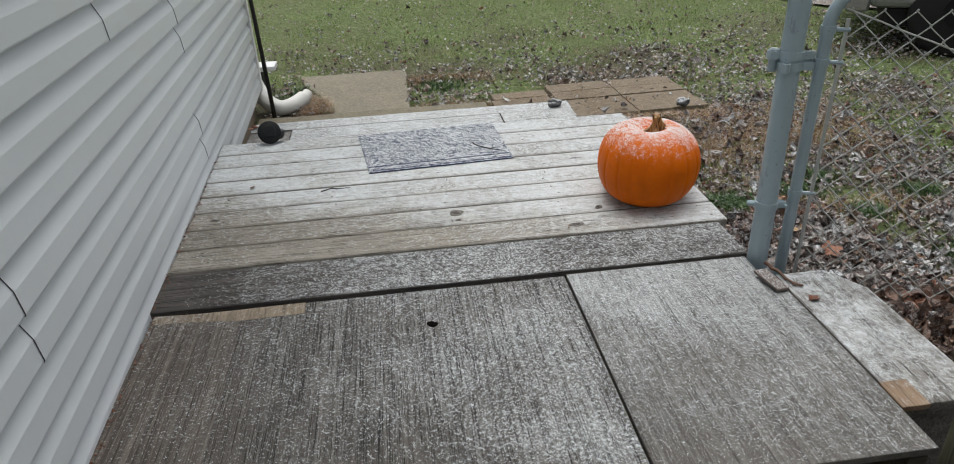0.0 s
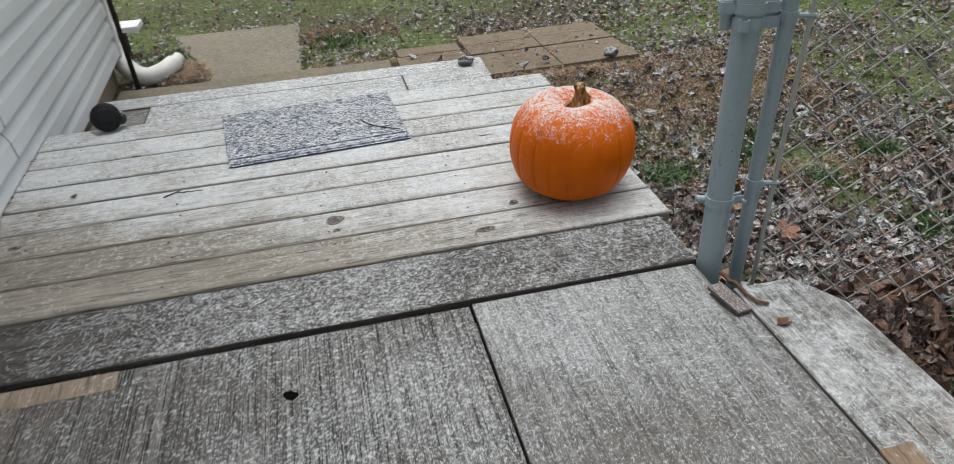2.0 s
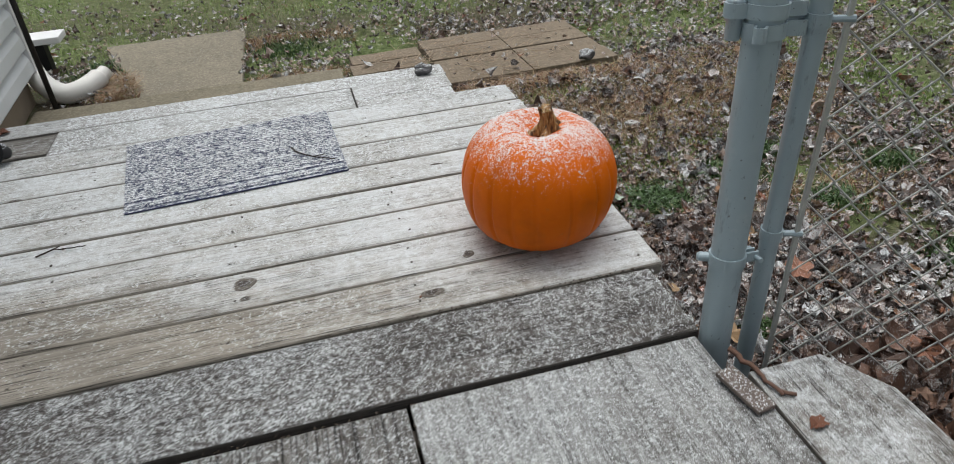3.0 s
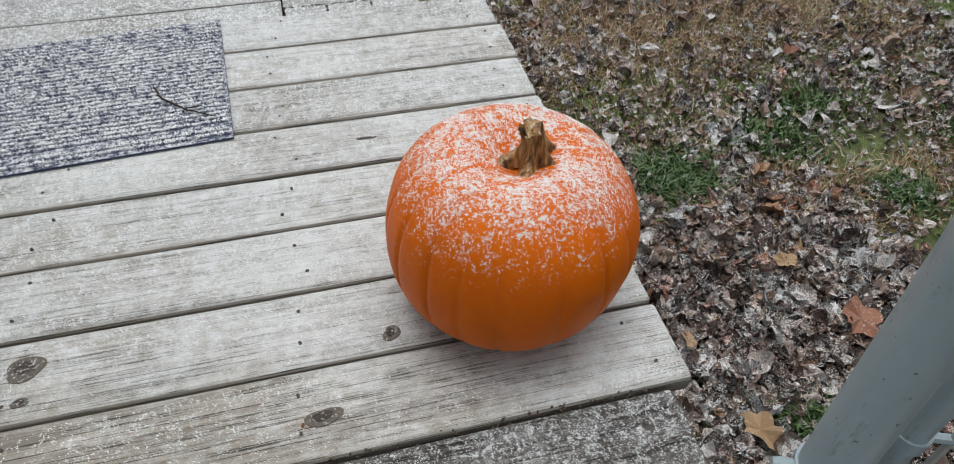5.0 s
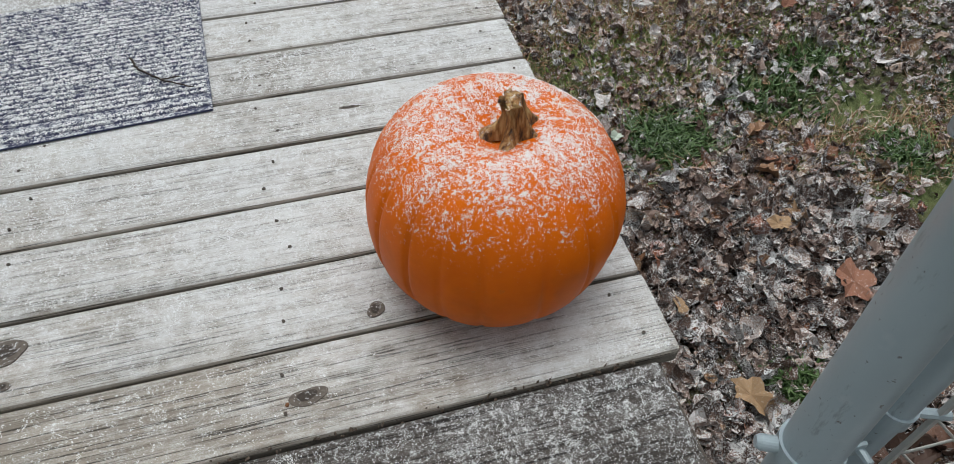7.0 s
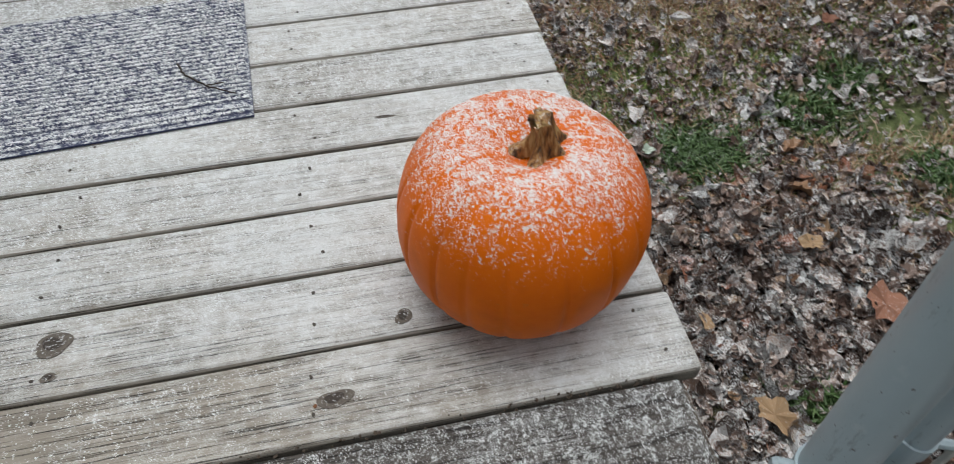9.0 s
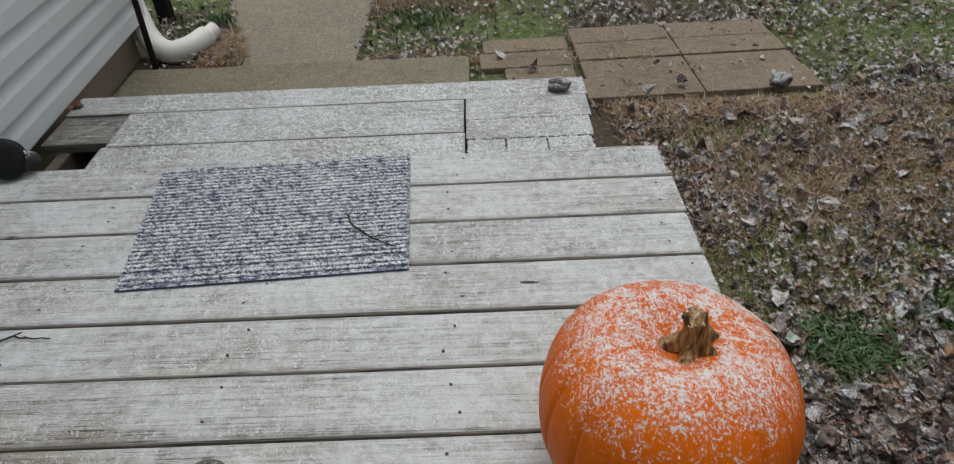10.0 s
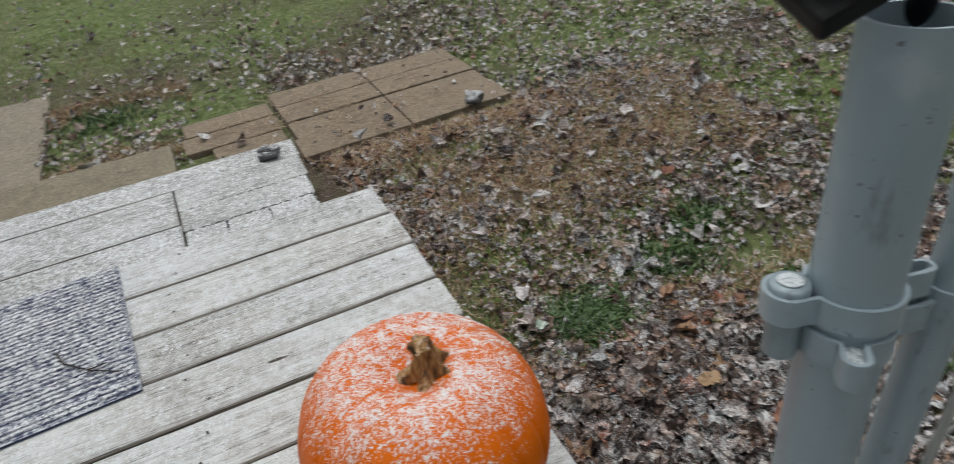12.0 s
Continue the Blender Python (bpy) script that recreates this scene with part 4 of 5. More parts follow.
def build_drain():
    ctrl = [(-0.17, 0.24, 0.34), (-0.12, 0.16, 0.20), (-0.05, 0.06, 0.10), (0.04, 0.0, 0.056), (0.12, 0.03, 0.056), (0.18, 0.10, 0.07), (0.22, 0.17, 0.09)]
    pts, taper = [], []
    for i in range(len(ctrl) - 1):
        p0, p1, p2, p3 = (Vector(ctrl[max(0, min(len(ctrl) - 1, i + d))]) for d in (-1, 0, 1, 2))
        for k in range(14):
            t = k / 14
            pts.append(0.5 * (2 * p1 + (p2 - p0) * t + (2 * p0 - 5 * p1 + 4 * p2 - p3) * t * t + (3 * p1 - p0 - 3 * p2 + p3) * t ** 3))
            taper.append(1.0 + (0.045 if k % 2 else -0.02))
    taper = [r * (0.72 if i > len(pts) - 10 else 1) for i, r in enumerate(taper)]
    part("hose", tube(pts, 0.05, 22, taper=taper, cap=False), M_PIPE, drain, "ribbed white plastic hose", True)
    part("downspout", block(-0.22, -0.14, 0.2, 0.28, 0.32, 0.75, 0.01), M_TRIM, drain)


build_drain()
sill = thing("splash_tray", "white plastic tray standing at the house corner", "tray", at=(-0.40, 3.06, GROUND))
part("tray", block(-0.05, 0.13, 0, 0.16, 0.19, 0.225, 0.006), M_TRIM, sill)
part("stand", block(-0.03, 0.03, 0.04, 0.12, -0.02, 0.189, 0.006), M_BLACK, sill)


def rock(label, at, size, seed, turn):
    bm = bmesh.new()
    bmesh.ops.create_icosphere(bm, subdivisions=3, radius=1.0)
    for v in bm.verts:
        d = 1 + 0.45 * noise.noise(v.co * 1.3 + Vector((seed, 0, 0)))
        v.co = Vector((v.co.x * size[0] * d, v.co.y * size[1] * d, v.co.z * size[2] * d))
    low = min(v.co.z for v in bm.verts)
    for v in bm.verts:
        v.co.z -= low
    ob = tagged(part("rock", bm, M_STONE), label, "rock")
    ob.matrix_world = pose(*at, 0, 0, turn)


rock("dark grey rock with snow on the step corner", (1.475, 1.82, STEP - 0.002), (0.040, 0.026, 0.026), 1, -20)
rock("grey and white stone on the pavers", (2.36, 2.06, -0.312), (0.045, 0.034, 0.026), 4, 15)

# ---- parked vehicle ----
car = thing("parked_truck", "grey pickup truck parked on the grass, in shade", "truck", at=(4.75, 2.78, GROUND - 0.005), turn=-31)


def build_car():
    # x runs along the truck, y across it; the wheel that shows stands at the origin
    part("body", block(-0.62, 3.9, -0.02, 1.72, 0.34, 0.95, 0.09, None, 4), M_PAINT, car)
    part("bumper", block(-0.78, -0.60, 0.0, 1.7, 0.30, 0.55, 0.05, None, 3), M_CHROME, car, "dull grey bumper")
    # the underbody takes the tyre black to stand in for the shade beneath
    part("underbody", block(-0.5, 3.8, 0.05, 1.65, 0.20, 0.339, 0.03), M_RUBBER, car, "underbody coloured black as the shade below the truck")
    part("cab", block(0.7, 3.0, 0.1, 1.6, 0.951, 1.5, 0.15, None, 4), M_PAINT, car)
    for x in (0.0, 2.8):
        for y in (-0.03, 1.5):
            c = [(x, y + 0.22 * q, 0.34) for q in (0.0, 0.06, 0.15, 0.85, 0.94, 1.0)]
            w = part("wheel", tube(c, 0.34, 40, taper=[0.86, 0.96, 1, 1, 0.96, 0.86]), M_RUBBER, car, "black tyre", True)
            part("rim", tube([(x, y - 0.004, 0.34), (x, y + 0.02, 0.34)], 0.12, 24), M_BLACK, w)


build_car()
drive = bmesh.new()
for k in range(48):
    a = 2 * math.pi * k / 48
    r = 1 + 0.12 * noise.noise((math.cos(a) * 2, math.sin(a) * 2, 3))
    drive.verts.new((6.6 + 2.1 * r * math.cos(a), 5.9 + 1.7 * r * math.sin(a), GROUND + 0.022))
drive.faces.new(drive.verts[:])
tagged(part("gravel_drive", drive, M_GRAVEL), "patch of pale grey gravel in the grass", "gravel", kind="structure")

# ---- nails and knots in the boards ----
rng = random.Random(6)


def disc(name, x, y, z, r, material, parent, stretch=1.0):
    bm = bmesh.new()
    n = 22
    p, q = rng.uniform(0, 6.28), rng.uniform(0, 6.28)
    vs = []
    for k in range(n):
        a = 2 * math.pi * k / n
        d = r * (1 + 0.14 * math.sin(2 * a + p) + 0.08 * math.sin(3 * a + q))
        vs.append(bm.verts.new((x + d * stretch * math.cos(a), y + d * math.sin(a), z)))
    bm.faces.new(vs)
    ext = bmesh.ops.extrude_face_region(bm, geom=bm.faces[:])["geom"]
    for v in (g for g in ext if isinstance(g, bmesh.types.BMVert)):
        v.co.z -= 0.003
    return part(name, bm, material, parent)


for k in range(8):
    for x in (-0.1, 0.31, 0.73, 1.135, 1.61):
        for q in (0.27, 0.74):
            if 0.4 < x < 1.05 and k > 4:
                continue
            disc("nail", x + rng.uniform(-0.02, 0.02), SEAMS[k] + q * (SEAMS[k + 1] - SEAMS[k]) + rng.uniform(-0.008, 0.008), 0.0020, 0.0027, M_NAIL, deck)
for x, y, r, s in ((1.262, 0.178, 0.0125, 1.1), (1.150, 0.062, 0.014, 1.7), (0.750, 0.236, 0.019, 1.5), (0.752, 0.180, 0.008, 1.3), (0.113, 0.869, 0.006, 2.6), (1.29, 0.647, 0.004, 5.0), (-0.127, 0.357, 0.010, 1.5)):
    disc("knot", x, y, 0.0019, r, M_KNOT, deck, s)
    disc("knot_heart", x - 0.1 * r, y + 0.1 * r, 0.0026, r * 0.55, M_KNOTHEART, deck, s)
disc("rusty_nail", 1.122, 0.056, 0.0034, 0.0026, M_RUSTNAIL, deck)
# no hole is cut: a flat black disc paints the shade inside it
M_HOLE = plain("knot_hole_shade", (0.006, 0.005, 0.005), 1.0)
M_HOLE.node_tree.nodes["Principled BSDF"].inputs["Specular IOR Level"].default_value = 0.0
disc("knot_hole", 0.615, -0.412, -0.0135, 0.013, M_HOLE, landing, 1.2)


def crumbs(name, label, spots, material, seed, size):
    """Dirt, bark and leaf crumbs, each a small uneven lump."""
    rng = random.Random(seed)
    bm = bmesh.new()
    for x, y, z in spots:
        d = size * rng.uniform(0.4, 1.5)
        m = Matrix.Translation((x, y, z + d * 0.3)) @ Euler((rng.uniform(-0.5, 0.5), rng.uniform(-0.5, 0.5), rng.uniform(0, 6.28))).to_matrix().to_4x4()
        w, h = rng.uniform(0.4, 1.0), rng.uniform(0.25, 0.6)
        vs = [bm.verts.new(m @ Vector((d * px * rng.uniform(0.7, 1.3), d * w * py * rng.uniform(0.7, 1.3), d * h * pz))) for px, py, pz in ((1, 0, 0), (0, 1, 0), (-1, 0, 0), (0, -1, 0), (0, 0, 1), (0, 0, -0.6))]
        for a, b in ((0, 1), (1, 2), (2, 3), (3, 0)):
            bm.faces.new((vs[a], vs[b], vs[4]))
            bm.faces.new((vs[b], vs[a], vs[5]))
    tagged(part(name, bm, material), label, "debris", kind="stuff")


rng_dirt = random.Random(77)
along_gap = [(rng_dirt.uniform(-0.15, 1.62), -0.232 + rng_dirt.gauss(0, 0.006), -0.013) for _ in range(170)]
along_gap += [(rng_dirt.uniform(0.9, 1.6), 0.0 + rng_dirt.gauss(0, 0.004), -0.003) for _ in range(90)]
along_gap += [(1.039 + rng_dirt.gauss(0, 0.006), rng_dirt.uniform(-1.0, -0.24), -0.013) for _ in range(60)]
crumbs("dirt_crumbs", "dark crumbs of dirt caught along the board gaps", along_gap, M_DIRT, 78, 0.0027)
by_wall = []
for _ in range(260):
    y = rng_dirt.uniform(-1.9, 1.0)
    by_wall.append((wall_at(y) + 0.036 + abs(rng_dirt.gauss(0, 0.007)), y, -0.013 if y < -0.22 else 0.001))
crumbs("wall_litter", "brown leaf crumbs along the foot of the house wall", by_wall, M_REDLEAF, 79, 0.0042)


# ---- leaves and grass ----
CLUMPS = [(-0.12, 2.85, 0.16), (0.0, 2.66, 0.08), (-0.1, 3.1, 0.14), (2.07, 0.73, 0.15), (2.42, 0.82, 0.16), (2.62, 0.55, 0.12), (2.75, 0.15, 0.12), (2.2, -0.55, 0.12), (2.45, -0.35, 0.14), (3.0, 0.7, 0.15), (2.0, 0.05, 0.07), (2.6, 0.95, 0.12), (0.9, 3.0, 0.25), (-0.05, 2.75, 0.12), (0.03, 2.95, 0.1)]


def covered(x, y):
    if -0.3 < x < 1.69 and -2.0 < y < 1.96:
        return True
    if x < wall_at(y) + 0.02 and y < 2.75:
        return True
    if -0.33 < x < 1.16 and y < 2.5:
        return True
    if 0.15 - 0.3 * (y - 2.5) < x < 0.64 and 2.4 < y < 3.47:
        return True
    return 1.6 < x < 1.9 and -1.0 < y < -0.34


def on_pavers(x, y):
    return 1.24 < x < 2.54 and 2.0 < y < 2.76


def leafy(x, y):
    """How thick the leaves lie."""
    if any(math.hypot(x - cx, y - cy) < r * 0.75 for cx, cy, r in CLUMPS):
        return 0.1
    if y < 0.55:
        d = 1.0
    elif y < 1.8:
        d = max(0.55, 1.0 - (y - 0.55) * 1.7) if x < 2.9 else 0.75
    elif y < 3.5:
        d = 0.85
    else:
        d = max(0.13, 0.8 - (y - 3.5) * 0.55)
    if x > 2.7:
        d = max(d, 0.8 - max(0, y - 2.2) * 0.3)
    return d * (0.7 + 1.1 * noise.noise((x * 1.7, y * 1.7, 9)))


def scatter_leaves():
    rng = random.Random(21)
    heaps = {"leaf_litter": ([], []), "frosted_leaves": ([], []), "broad_leaves": ([], [])}
    count = 0
    while count < 48000:
        q = rng.random()
        if q < 0.60:
            x, y = 1.65 + abs(rng.gauss(0, 1.25)), rng.gauss(0.35, 1.15)
        elif q < 0.62:
            x, y = rng.uniform(1.75, 2.8), rng.uniform(-1.2, -0.2)
        else:
            x, y = rng.uniform(-1.5, 6.5), 1.6 + 7.0 * rng.random() ** 1.5
        if covered(x, y) or rng.random() > leafy(x, y):
            continue
        if on_pavers(x, y) and rng.random() > 0.03:
            continue
        count += 1
        big = rng.random() < (0.12 if y < 0.5 else 0.05)
        if y < -0.1 and rng.random() < 0.24 * min(1.0, max(0.0, (3.1 - x) / 0.7), max(0.0, (-0.1 - y) / 0.25)):
            heap, size = "broad_leaves", rng.uniform(0.030, 0.052)
        elif y > 2.2 and rng.random() < 0.6:
            heap, size = "frosted_leaves", rng.uniform(0.007, 0.017)
        else:
            heap = "leaf_litter"
            size = rng.uniform(0.020, 0.034) if big else rng.uniform(0.006, 0.017) * (1.25 if y > 2.6 else 0.7 if 0.6 < y < 2.1 and rng.random() < 0.85 else 1)
        verts, faces = heaps[heap]
        z = ground_height(x, y) + rng.uniform(0.002, 0.028) + (0.03 if on_pavers(x, y) else 0) + (0.016 if y > 2.6 else 0) + (0.014 if heap == "broad_leaves" else 0)
        m = Matrix.Translation((x, y, z)) @ Euler((rng.gauss(0, 0.42), rng.gauss(0, 0.42), rng.uniform(0, 6.28))).to_matrix().to_4x4()
        curl = rng.uniform(-1.1, 2.0) * size
        fold = rng.uniform(-1.2, 1.7) * size
        near = x < 3.3 and -0.9 < y < 1.6 and size > 0.009
        rows, cols = (6, 4) if near else (4, 2)
        bend, twist = rng.uniform(-0.5, 0.5), rng.uniform(-0.9, 0.9)
        base = len(verts)
        for i in range(rows + 1):
            u = -1 + 2 * i / rows
            w = (0.10 + 0.68 * (1 - u * u) ** 0.6 * (1 - 0.2 * u)) * rng.uniform(0.7, 1.25)
            for k in range(cols + 1):
                v = -1 + 2 * k / cols
                crumple = rng.uniform(-0.2, 0.2) * size
                verts.append(m @ Vector((u * size + bend * v * v * size * 0.3, v * w * size * 0.9, curl * u * u * 0.6 + fold * abs(v) * w * 0.7 + twist * u * v * size * 0.5 + crumple)))
        for i in range(rows):
            for k in range(cols):
                a = base + i * (cols + 1) + k
                faces.append((a, a + 1, a + cols + 2, a + cols + 1))
    for (name, (verts, faces)), material, label in zip(heaps.items(), (M_LEAVES, M_FROSTLEAF, M_BIGLEAF), ("crumpled brown dead leaves with specks of snow", "pale frosted leaves scattered over the lawn", "broad curled brown leaves heaped beside the landing")):
        me = bpy.data.meshes.new(name)
        me.from_pydata(verts, [], faces)
        me.materials.append(material)
        tagged(new(name, me), label, "leaves", kind="stuff")


scatter_leaves()


def scatter_blades(name, label, material, count, zone, height, width, seed, lean=0.6):
    rng = random.Random(seed)
    verts, faces = [], []
    made = tries = 0
    while made < count and tries < count * 30:
        tries += 1
        x, y, size = zone(rng)
        if covered(x, y) or on_pavers(x, y):
            continue
        made += 1
        z = ground_height(x, y) - 0.003
        h = height * rng.uniform(0.5, 1.3) * size
        a = rng.uniform(0, 6.28)
        b = rng.uniform(0, 6.28)
        w = width * rng.uniform(0.6, 1.3) * (0.7 + 0.3 * size)
        dx, dy = math.cos(a) * w, math.sin(a) * w
        t = lean * rng.uniform(0.2, 1.5)
        lx, ly = math.cos(b) * h * t, math.sin(b) * h * t
        n = len(verts)
        verts += [(x - dx, y - dy, z), (x + dx, y + dy, z), (x + lx * 0.4 + dx * 0.7, y + ly * 0.4 + dy * 0.7, z + h * 0.62), (x + lx * 0.4 - dx * 0.7, y + ly * 0.4 - dy * 0.7, z + h * 0.62), (x + lx, y + ly, z + h * 0.85)]
        faces += [(n, n + 1, n + 2, n + 3), (n + 3, n + 2, n + 4)]
    me = bpy.data.meshes.new(name)
    me.from_pydata(verts, [], faces)
    me.materials.append(material)
    tagged(new(name, me), label, "grass", kind="stuff")


def lawn_zone(rng):
    while True:
        x, y = rng.uniform(-2.2, 8.0), 0.2 + 10.5 * rng.random() ** 1.15
        if rng.random() < 0.17:
            x, y = rng.uniform(1.7, 4.2), rng.uniform(0.4, 2.0)
            if noise.noise((x * 2.2, y * 2.2, 61)) > 0.0:
                return x, y, 0.7
        d = 0.9 * noise.noise((x * 0.8, y * 0.8, 20)) + 0.4 * noise.noise((x * 3, y * 3, 2)) + min(0.5, (y - 2.3) * 0.35)
        if d > rng.uniform(-0.15, 0.45):
            return x, y, 0.85 + 0.7 * noise.noise((x * 1.9, y * 1.9, 71))


def straw_zone(rng):
    while True:
        q = rng.random()
        if q < 0.56:
            x, y, cut = rng.uniform(1.7, 3.3), rng.uniform(0.45, 2.05), -0.35
        elif q < 0.72:
            x, y, cut = rng.uniform(0.66, 1.3), rng.uniform(2.45, 3.3), -0.2
        elif q < 0.80:
            return rng.gauss(0.05, 0.06), rng.gauss(2.72, 0.10), 1.2
        elif q < 0.87:
            return rng.uniform(1.65, 2.7), rng.gauss(1.93, 0.06), 1.0
        else:
            x, y, cut = rng.uniform(0.5, 5.0), rng.uniform(0.0, 4.4), 0.0
        if any(math.hypot(x - cx, y - cy) < r * 0.7 for cx, cy, r in CLUMPS):
            continue
        if noise.noise((x * 1.6, y * 1.6, 33)) > rng.uniform(cut, cut + 0.4):
            return x, y, 0.8


def clover_zone(rng):
    cx, cy, r = CLUMPS[3] if rng.random() < 0.2 else rng.choice(CLUMPS)
    return cx + rng.gauss(0, r * 0.5), cy + rng.gauss(0, r * 0.35), 1.0


scatter_blades("lawn_grass", "short green lawn grass with frost", M_GRASS, 105000, lawn_zone, 0.036, 0.0022, 31)
scatter_blades("dry_grass", "flattened tan dry grass stems", M_STRAW, 46000, straw_zone, 0.038, 0.0019, 32, 1.5)
scatter_blades("weed_clumps", "clumps of small dark green weeds", M_CLOVER, 8500, clover_zone, 0.036, 0.0042, 33, 0.9)


def build_vines():
    rng = random.Random(50)
    bm = bmesh.new()
    for k in range(120):
        x, y = rng.gauss(1.95, 0.2), rng.uniform(1.98, 2.7)
        if rng.random() < 0.35:
            x, y = rng.uniform(1.3, 1.8), rng.gauss(2.45, 0.1)
        a, z = rng.uniform(0, 6.28), -0.303
        pts = [Vector((x, y, z))]
        for _ in range(6):
            a += rng.uniform(-0.7, 0.7)
            z = min(-0.27, max(-0.305, z + rng.uniform(-0.008, 0.01)))
            pts.append(Vector((pts[-1].x + 0.022 * math.cos(a), pts[-1].y + 0.022 * math.sin(a), z)))
        tube(pts, 0.0013, 4, bm)
    tagged(part("dry_vines", bm, M_VINE), "tangle of thin dry vines over the pavers", "vines", kind="stuff")


build_vines()


# ---- snow: loose grains that lie on the wood, the mat and the pumpkin ----
def patchy(x, y, cell, seed):
    """Smooth random patches from 0 to 1 over arrays of places."""
    r = np.random.RandomState(seed).rand(64, 64)
    u, v = x / cell, y / cell
    i, j = np.floor(u).astype(int), np.floor(v).astype(int)
    f, g = u - i, v - j
    f, g = f * f * (3 - 2 * f), g * g * (3 - 2 * g)
    a, b = r[i % 64, j % 64], r[(i + 1) % 64, j % 64]
    c, d = r[i % 64, (j + 1) % 64], r[(i + 1) % 64, (j + 1) % 64]
    return (a * (1 - f) + b * f) * (1 - g) + (c * (1 - f) + d * f) * g


def grains(name, label, xyz, lo, hi, seed, normals=None):
    """One small three-sided crumb of snow at each place."""
    rs = np.random.RandomState(seed)
    n = len(xyz)
    size = lo + (hi - lo) * rs.rand(n) ** 2.5
    turn = rs.rand(n) * 6.283
    verts = np.repeat(xyz[:, None, :], 4, axis=1)
    for k in range(3):
        a = turn + k * 2.094
        w = size * (0.7 + 0.6 * rs.rand(n))
        verts[:, k, 0] += w * np.cos(a)
        verts[:, k, 1] += w * np.sin(a)
        if normals is not None:
            verts[:, k, 2] -= w * (np.cos(a) * normals[:, 0] + np.sin(a) * normals[:, 1]) / np.maximum(normals[:, 2], 0.55)
    verts[:, 3, 2] += size * (0.9 + 1.1 * rs.rand(n))
    verts[:, :3, 2] -= 0.0003
    base = np.arange(n)[:, None, None] * 4
    tris = (base + np.array([[0, 1, 3], [1, 2, 3], [2, 0, 3]])[None]).reshape(-1)
    me = bpy.data.meshes.new(name)
    me.vertices.add(n * 4)
    me.vertices.foreach_set("co", verts.reshape(-1).astype(np.float32))
    me.loops.add(n * 9)
    me.loops.foreach_set("vertex_index", tris.astype(np.int32))
    me.polygons.add(n * 3)
    me.polygons.foreach_set("loop_start", np.arange(0, n * 9, 3, dtype=np.int32))
    me.update(calc_edges=True)
    me.materials.append(M_SNOW)
    return tagged(new(name, me), label, "snow", kind="stuff")


def dusted(x0, x1, y0, y1, z, count, seed, along=0, fade=None):
    """Places of grains over a flat board: thicker in patches and along the grain, thinner towards a bare side."""
    rs = np.random.RandomState(seed)
    x, y = x0 + (x1 - x0) * rs.rand(count * 2), y0 + (y1 - y0) * rs.rand(count * 2)
    streak = patchy(x / 9 + 40, y, 0.007, seed + 1) if along == 0 else patchy(x, y / 9 + 40, 0.007, seed + 1)
    keep = 0.22 * patchy(x + 30, y + 30, 0.21, 5) + 0.25 * patchy(x + 30, y + 30, 0.035, 6) + 0.09 + 1.1 * patchy(x + 30, y + 30, 0.009, 7) ** 2.5 + 0.25 * streak - 0.08
    if along:
        keep = keep - (0.4 if x0 < 1 else 0.0) * (patchy(x, y / 22 + 40, 0.0045, seed + 2) > 0.66)
    if fade is not None:
        keep = keep * np.clip(fade(x, y), 0, 1)
    ok = rs.rand(count * 2) < np.clip(keep, 0, 2) ** 1.4 * 0.30
    x, y = x[ok], y[ok]
    many = 1 + (rs.rand(len(x)) ** 2 * 7).astype(int)
    spread = np.repeat(0.0008 + 0.0022 * rs.rand(len(x)), many)
    x, y = np.repeat(x, many) + spread * rs.randn(many.sum()), np.repeat(y, many) + spread * rs.randn(many.sum())
    ok = (x > x0) & (x < x1) & (y > y0) & (y < y1)
    return np.stack([x[ok], y[ok], np.full(ok.sum(), z)], axis=1)


deck_places = []
for k in range(8):
    deck_places.append(dusted(wall_at(SEAMS[k]) + 0.035, RIGHT - 0.008, SEAMS[k] + 0.011, SEAMS[k + 1] - 0.012, TOPS[k], 46000, 100 + k, 0, lambda x, y: 0.22 + (0.5 * x + 1.4 * y) / 1.5))
deck_places.append(dusted(wall_at(0) + 0.035, RIGHT - 0.035, -0.217, -0.009, -0.004, 66000, 120, 0, lambda x, y: 0.12 + (x + 0.1) / 0.55))
grains("deck_snow", "thin scattered grains of snow on the deck boards", np.concatenate(deck_places), 0.0003, 0.0013, 1)
ply_places = [
    dusted(-0.18, 1.03, -1.3, -0.236, -0.015, 95000, 130, 1, lambda x, y: 0.10 + (x + 0.25 + 0.4 * y) / 1.1),
    dusted(1.046, 1.648, -1.05, -0.233, -0.012, 46000, 131, 1, lambda x, y: 0.45 + (y + 1.05) / 1.8),
    dusted(1.668, 1.85, -0.92, -0.36, -0.016, 16000, 132, 1),
]
ply_places[0] = ply_places[0][np.hypot(ply_places[0][:, 0] - 0.615, ply_places[0][:, 1] + 0.412) > 0.016]
ply_places[1] = ply_places[1][(ply_places[1][:, 0] < 1.61) | (ply_places[1][:, 1] < -0.35)]
grains("landing_snow", "scattered grains of snow on the plywood landing", np.concatenate(ply_places), 0.0003, 0.0013, 2)
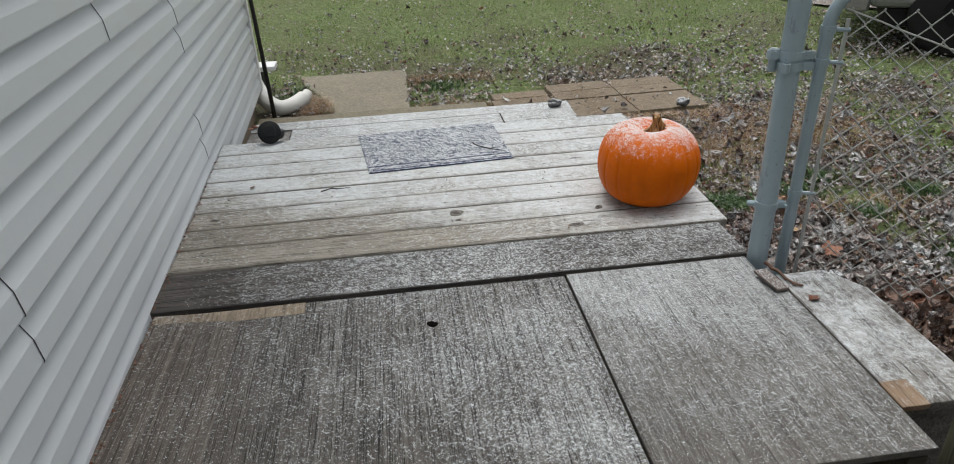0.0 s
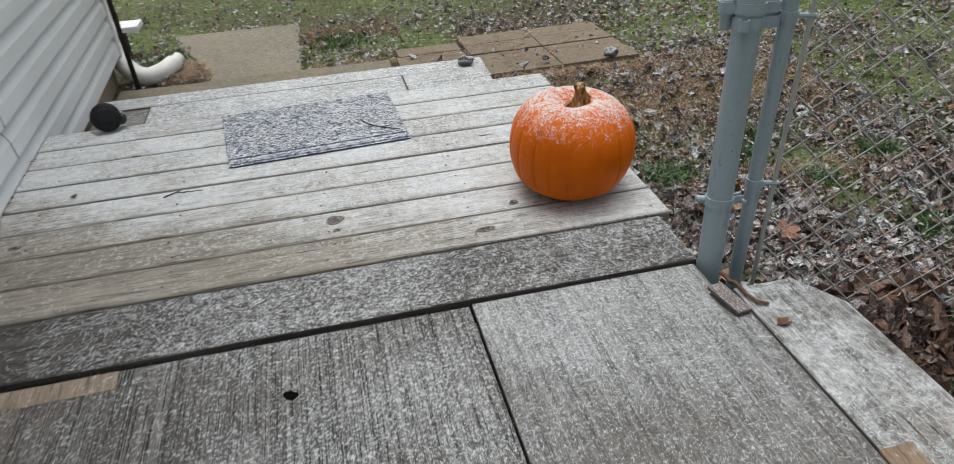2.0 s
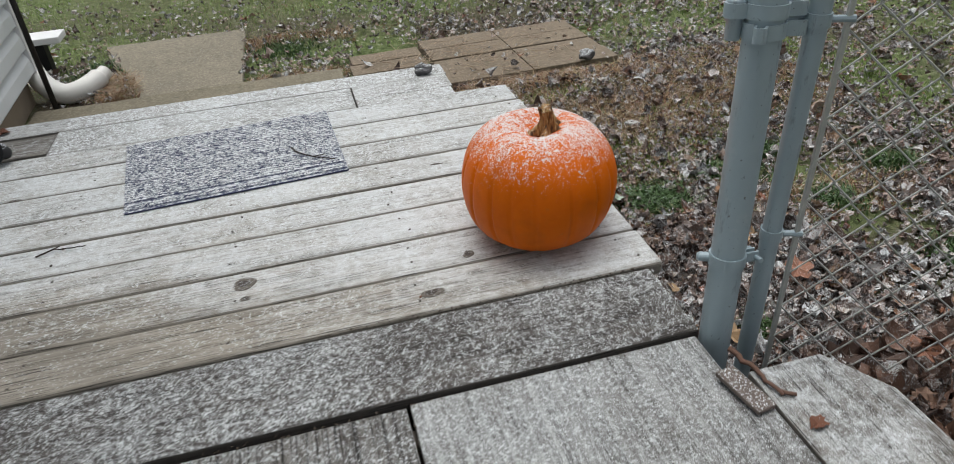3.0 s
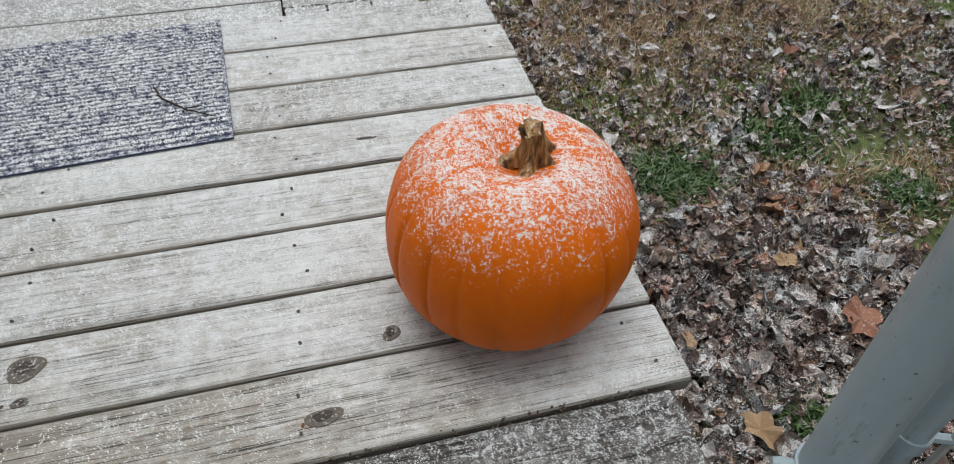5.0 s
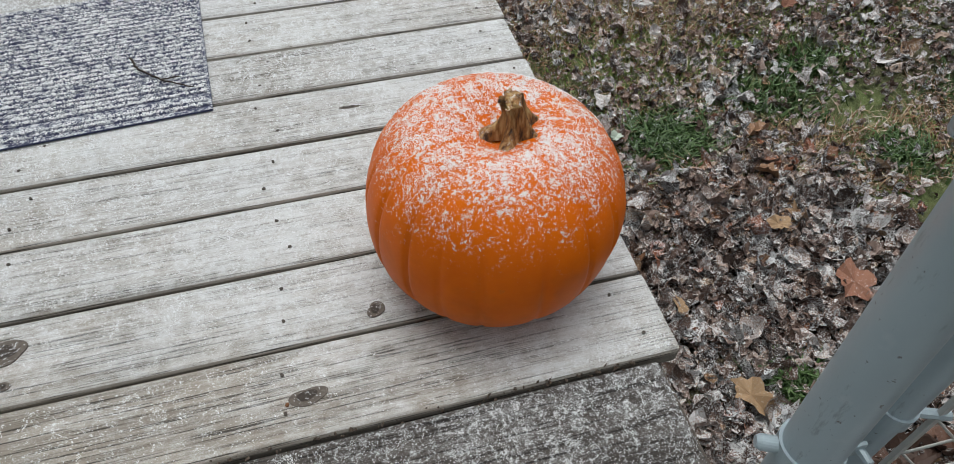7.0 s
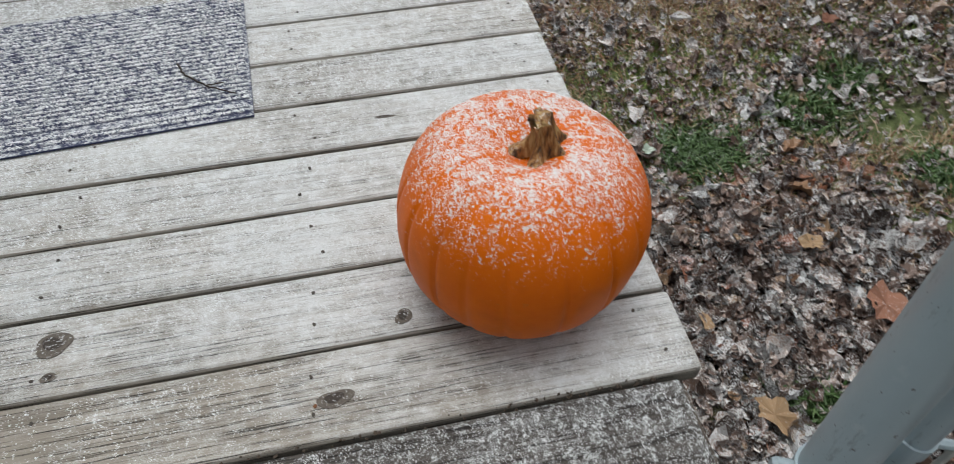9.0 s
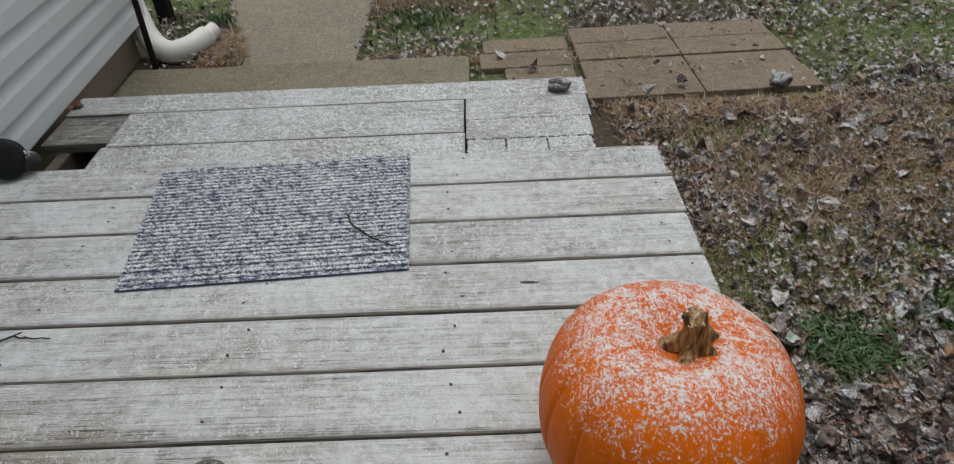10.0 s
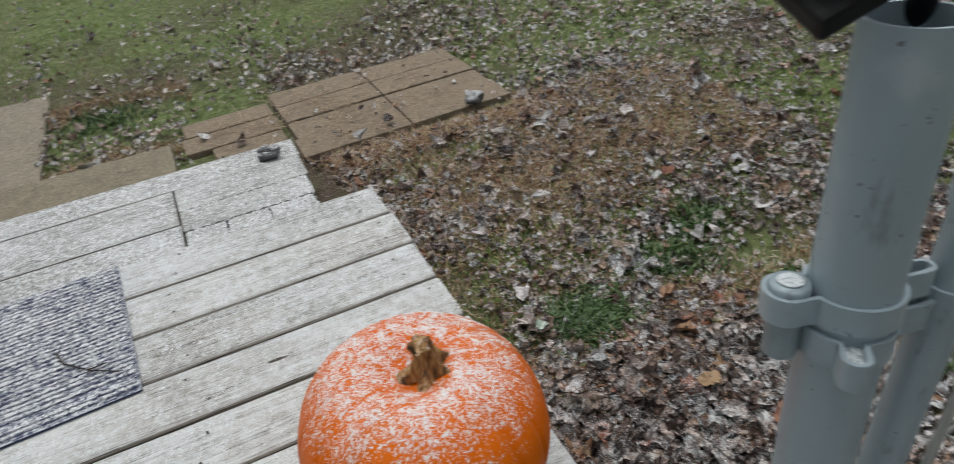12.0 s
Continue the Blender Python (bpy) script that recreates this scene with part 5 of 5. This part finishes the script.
step_places = [dusted(-0.022, 1.142, 1.342, 1.553, STEP, 20000, 140), dusted(-0.012, 1.14, 1.57, 1.778, STEP, 20000, 141), dusted(0.0, 1.57, 1.795, 1.92, STEP, 18000, 142), dusted(1.157, 1.553, 1.335, 1.778, STEP + 0.0015, 15000, 143)]
grains("step_snow", "fine snow covering the lower step", np.concatenate(step_places), 0.0007, 0.0024, 3)
spot = dusted(0.005, 0.605, 0.006, 0.456, 0.0101, 50000, 150)
row = (spot[:, 1] - 0.016) / (0.43 / 31)
spot = spot[(np.abs(row - np.round(row)) < 0.33) & (np.abs(row - 2) > 0.6)]
spot[:, 0] -= 0.028 * spot[:, 1] / 0.462 * (1 - spot[:, 0] / 0.61)
turn = np.array(rug.matrix_world)
spot = spot @ turn[:3, :3].T + turn[:3, 3]
grains("mat_snow", "bluish white snow caught in the door mat", spot, 0.0006, 0.0020, 4)


def pumpkin_grains():
    rs = np.random.RandomState(160)
    turn = np.array(pumpkin.matrix_world)
    places, normals = [], []
    for a, b, c, low in SHELL:
        nrm = (b - a).cross(c - a)
        area = nrm.length
        nrm.normalize()
        if nrm.z < 0:
            nrm = -nrm
        if nrm.z < 0.12:
            continue
        p = (a + b + c) / 3
        at = np.array([3 + p.x + 0.8 * p.z]), np.array([3 + p.y - 1.1 * p.z])
        patch = float(patchy(*at, 0.035, 8)[0]) * 0.9 + float(patchy(*at, 0.010, 9)[0]) * 0.7
        want = area * 1700000 * 1.7 * max(0.0, nrm.z - 0.42) ** 1.4 * max(0.04, patch - 0.48) * 1.4
        for _ in range(int(want * 0.24 + rs.rand())):
            u, w = rs.rand(), rs.rand()
            q = a + (b - a) * u + (c - a) * w
            wide = 0.0006 + 0.0022 * rs.rand()
            for _ in range(1 + int(8 * rs.rand() ** 2)):
                dx, dy = rs.randn(2) * wide
                if abs(dx) + abs(dy) < 0.007:
                    places.append((q.x + dx, q.y + dy, q.z - low - (nrm.x * dx + nrm.y * dy) / max(0.3, nrm.z)))
                    normals.append(tuple(nrm))
    places, normals = np.array(places), np.array(normals)
    grains("pumpkin_snow", "clumps of snow grains on top of the pumpkin", places @ turn[:3, :3].T + turn[:3, 3], 0.0003, 0.0012, 5, normals @ turn[:3, :3].T)


pumpkin_grains()
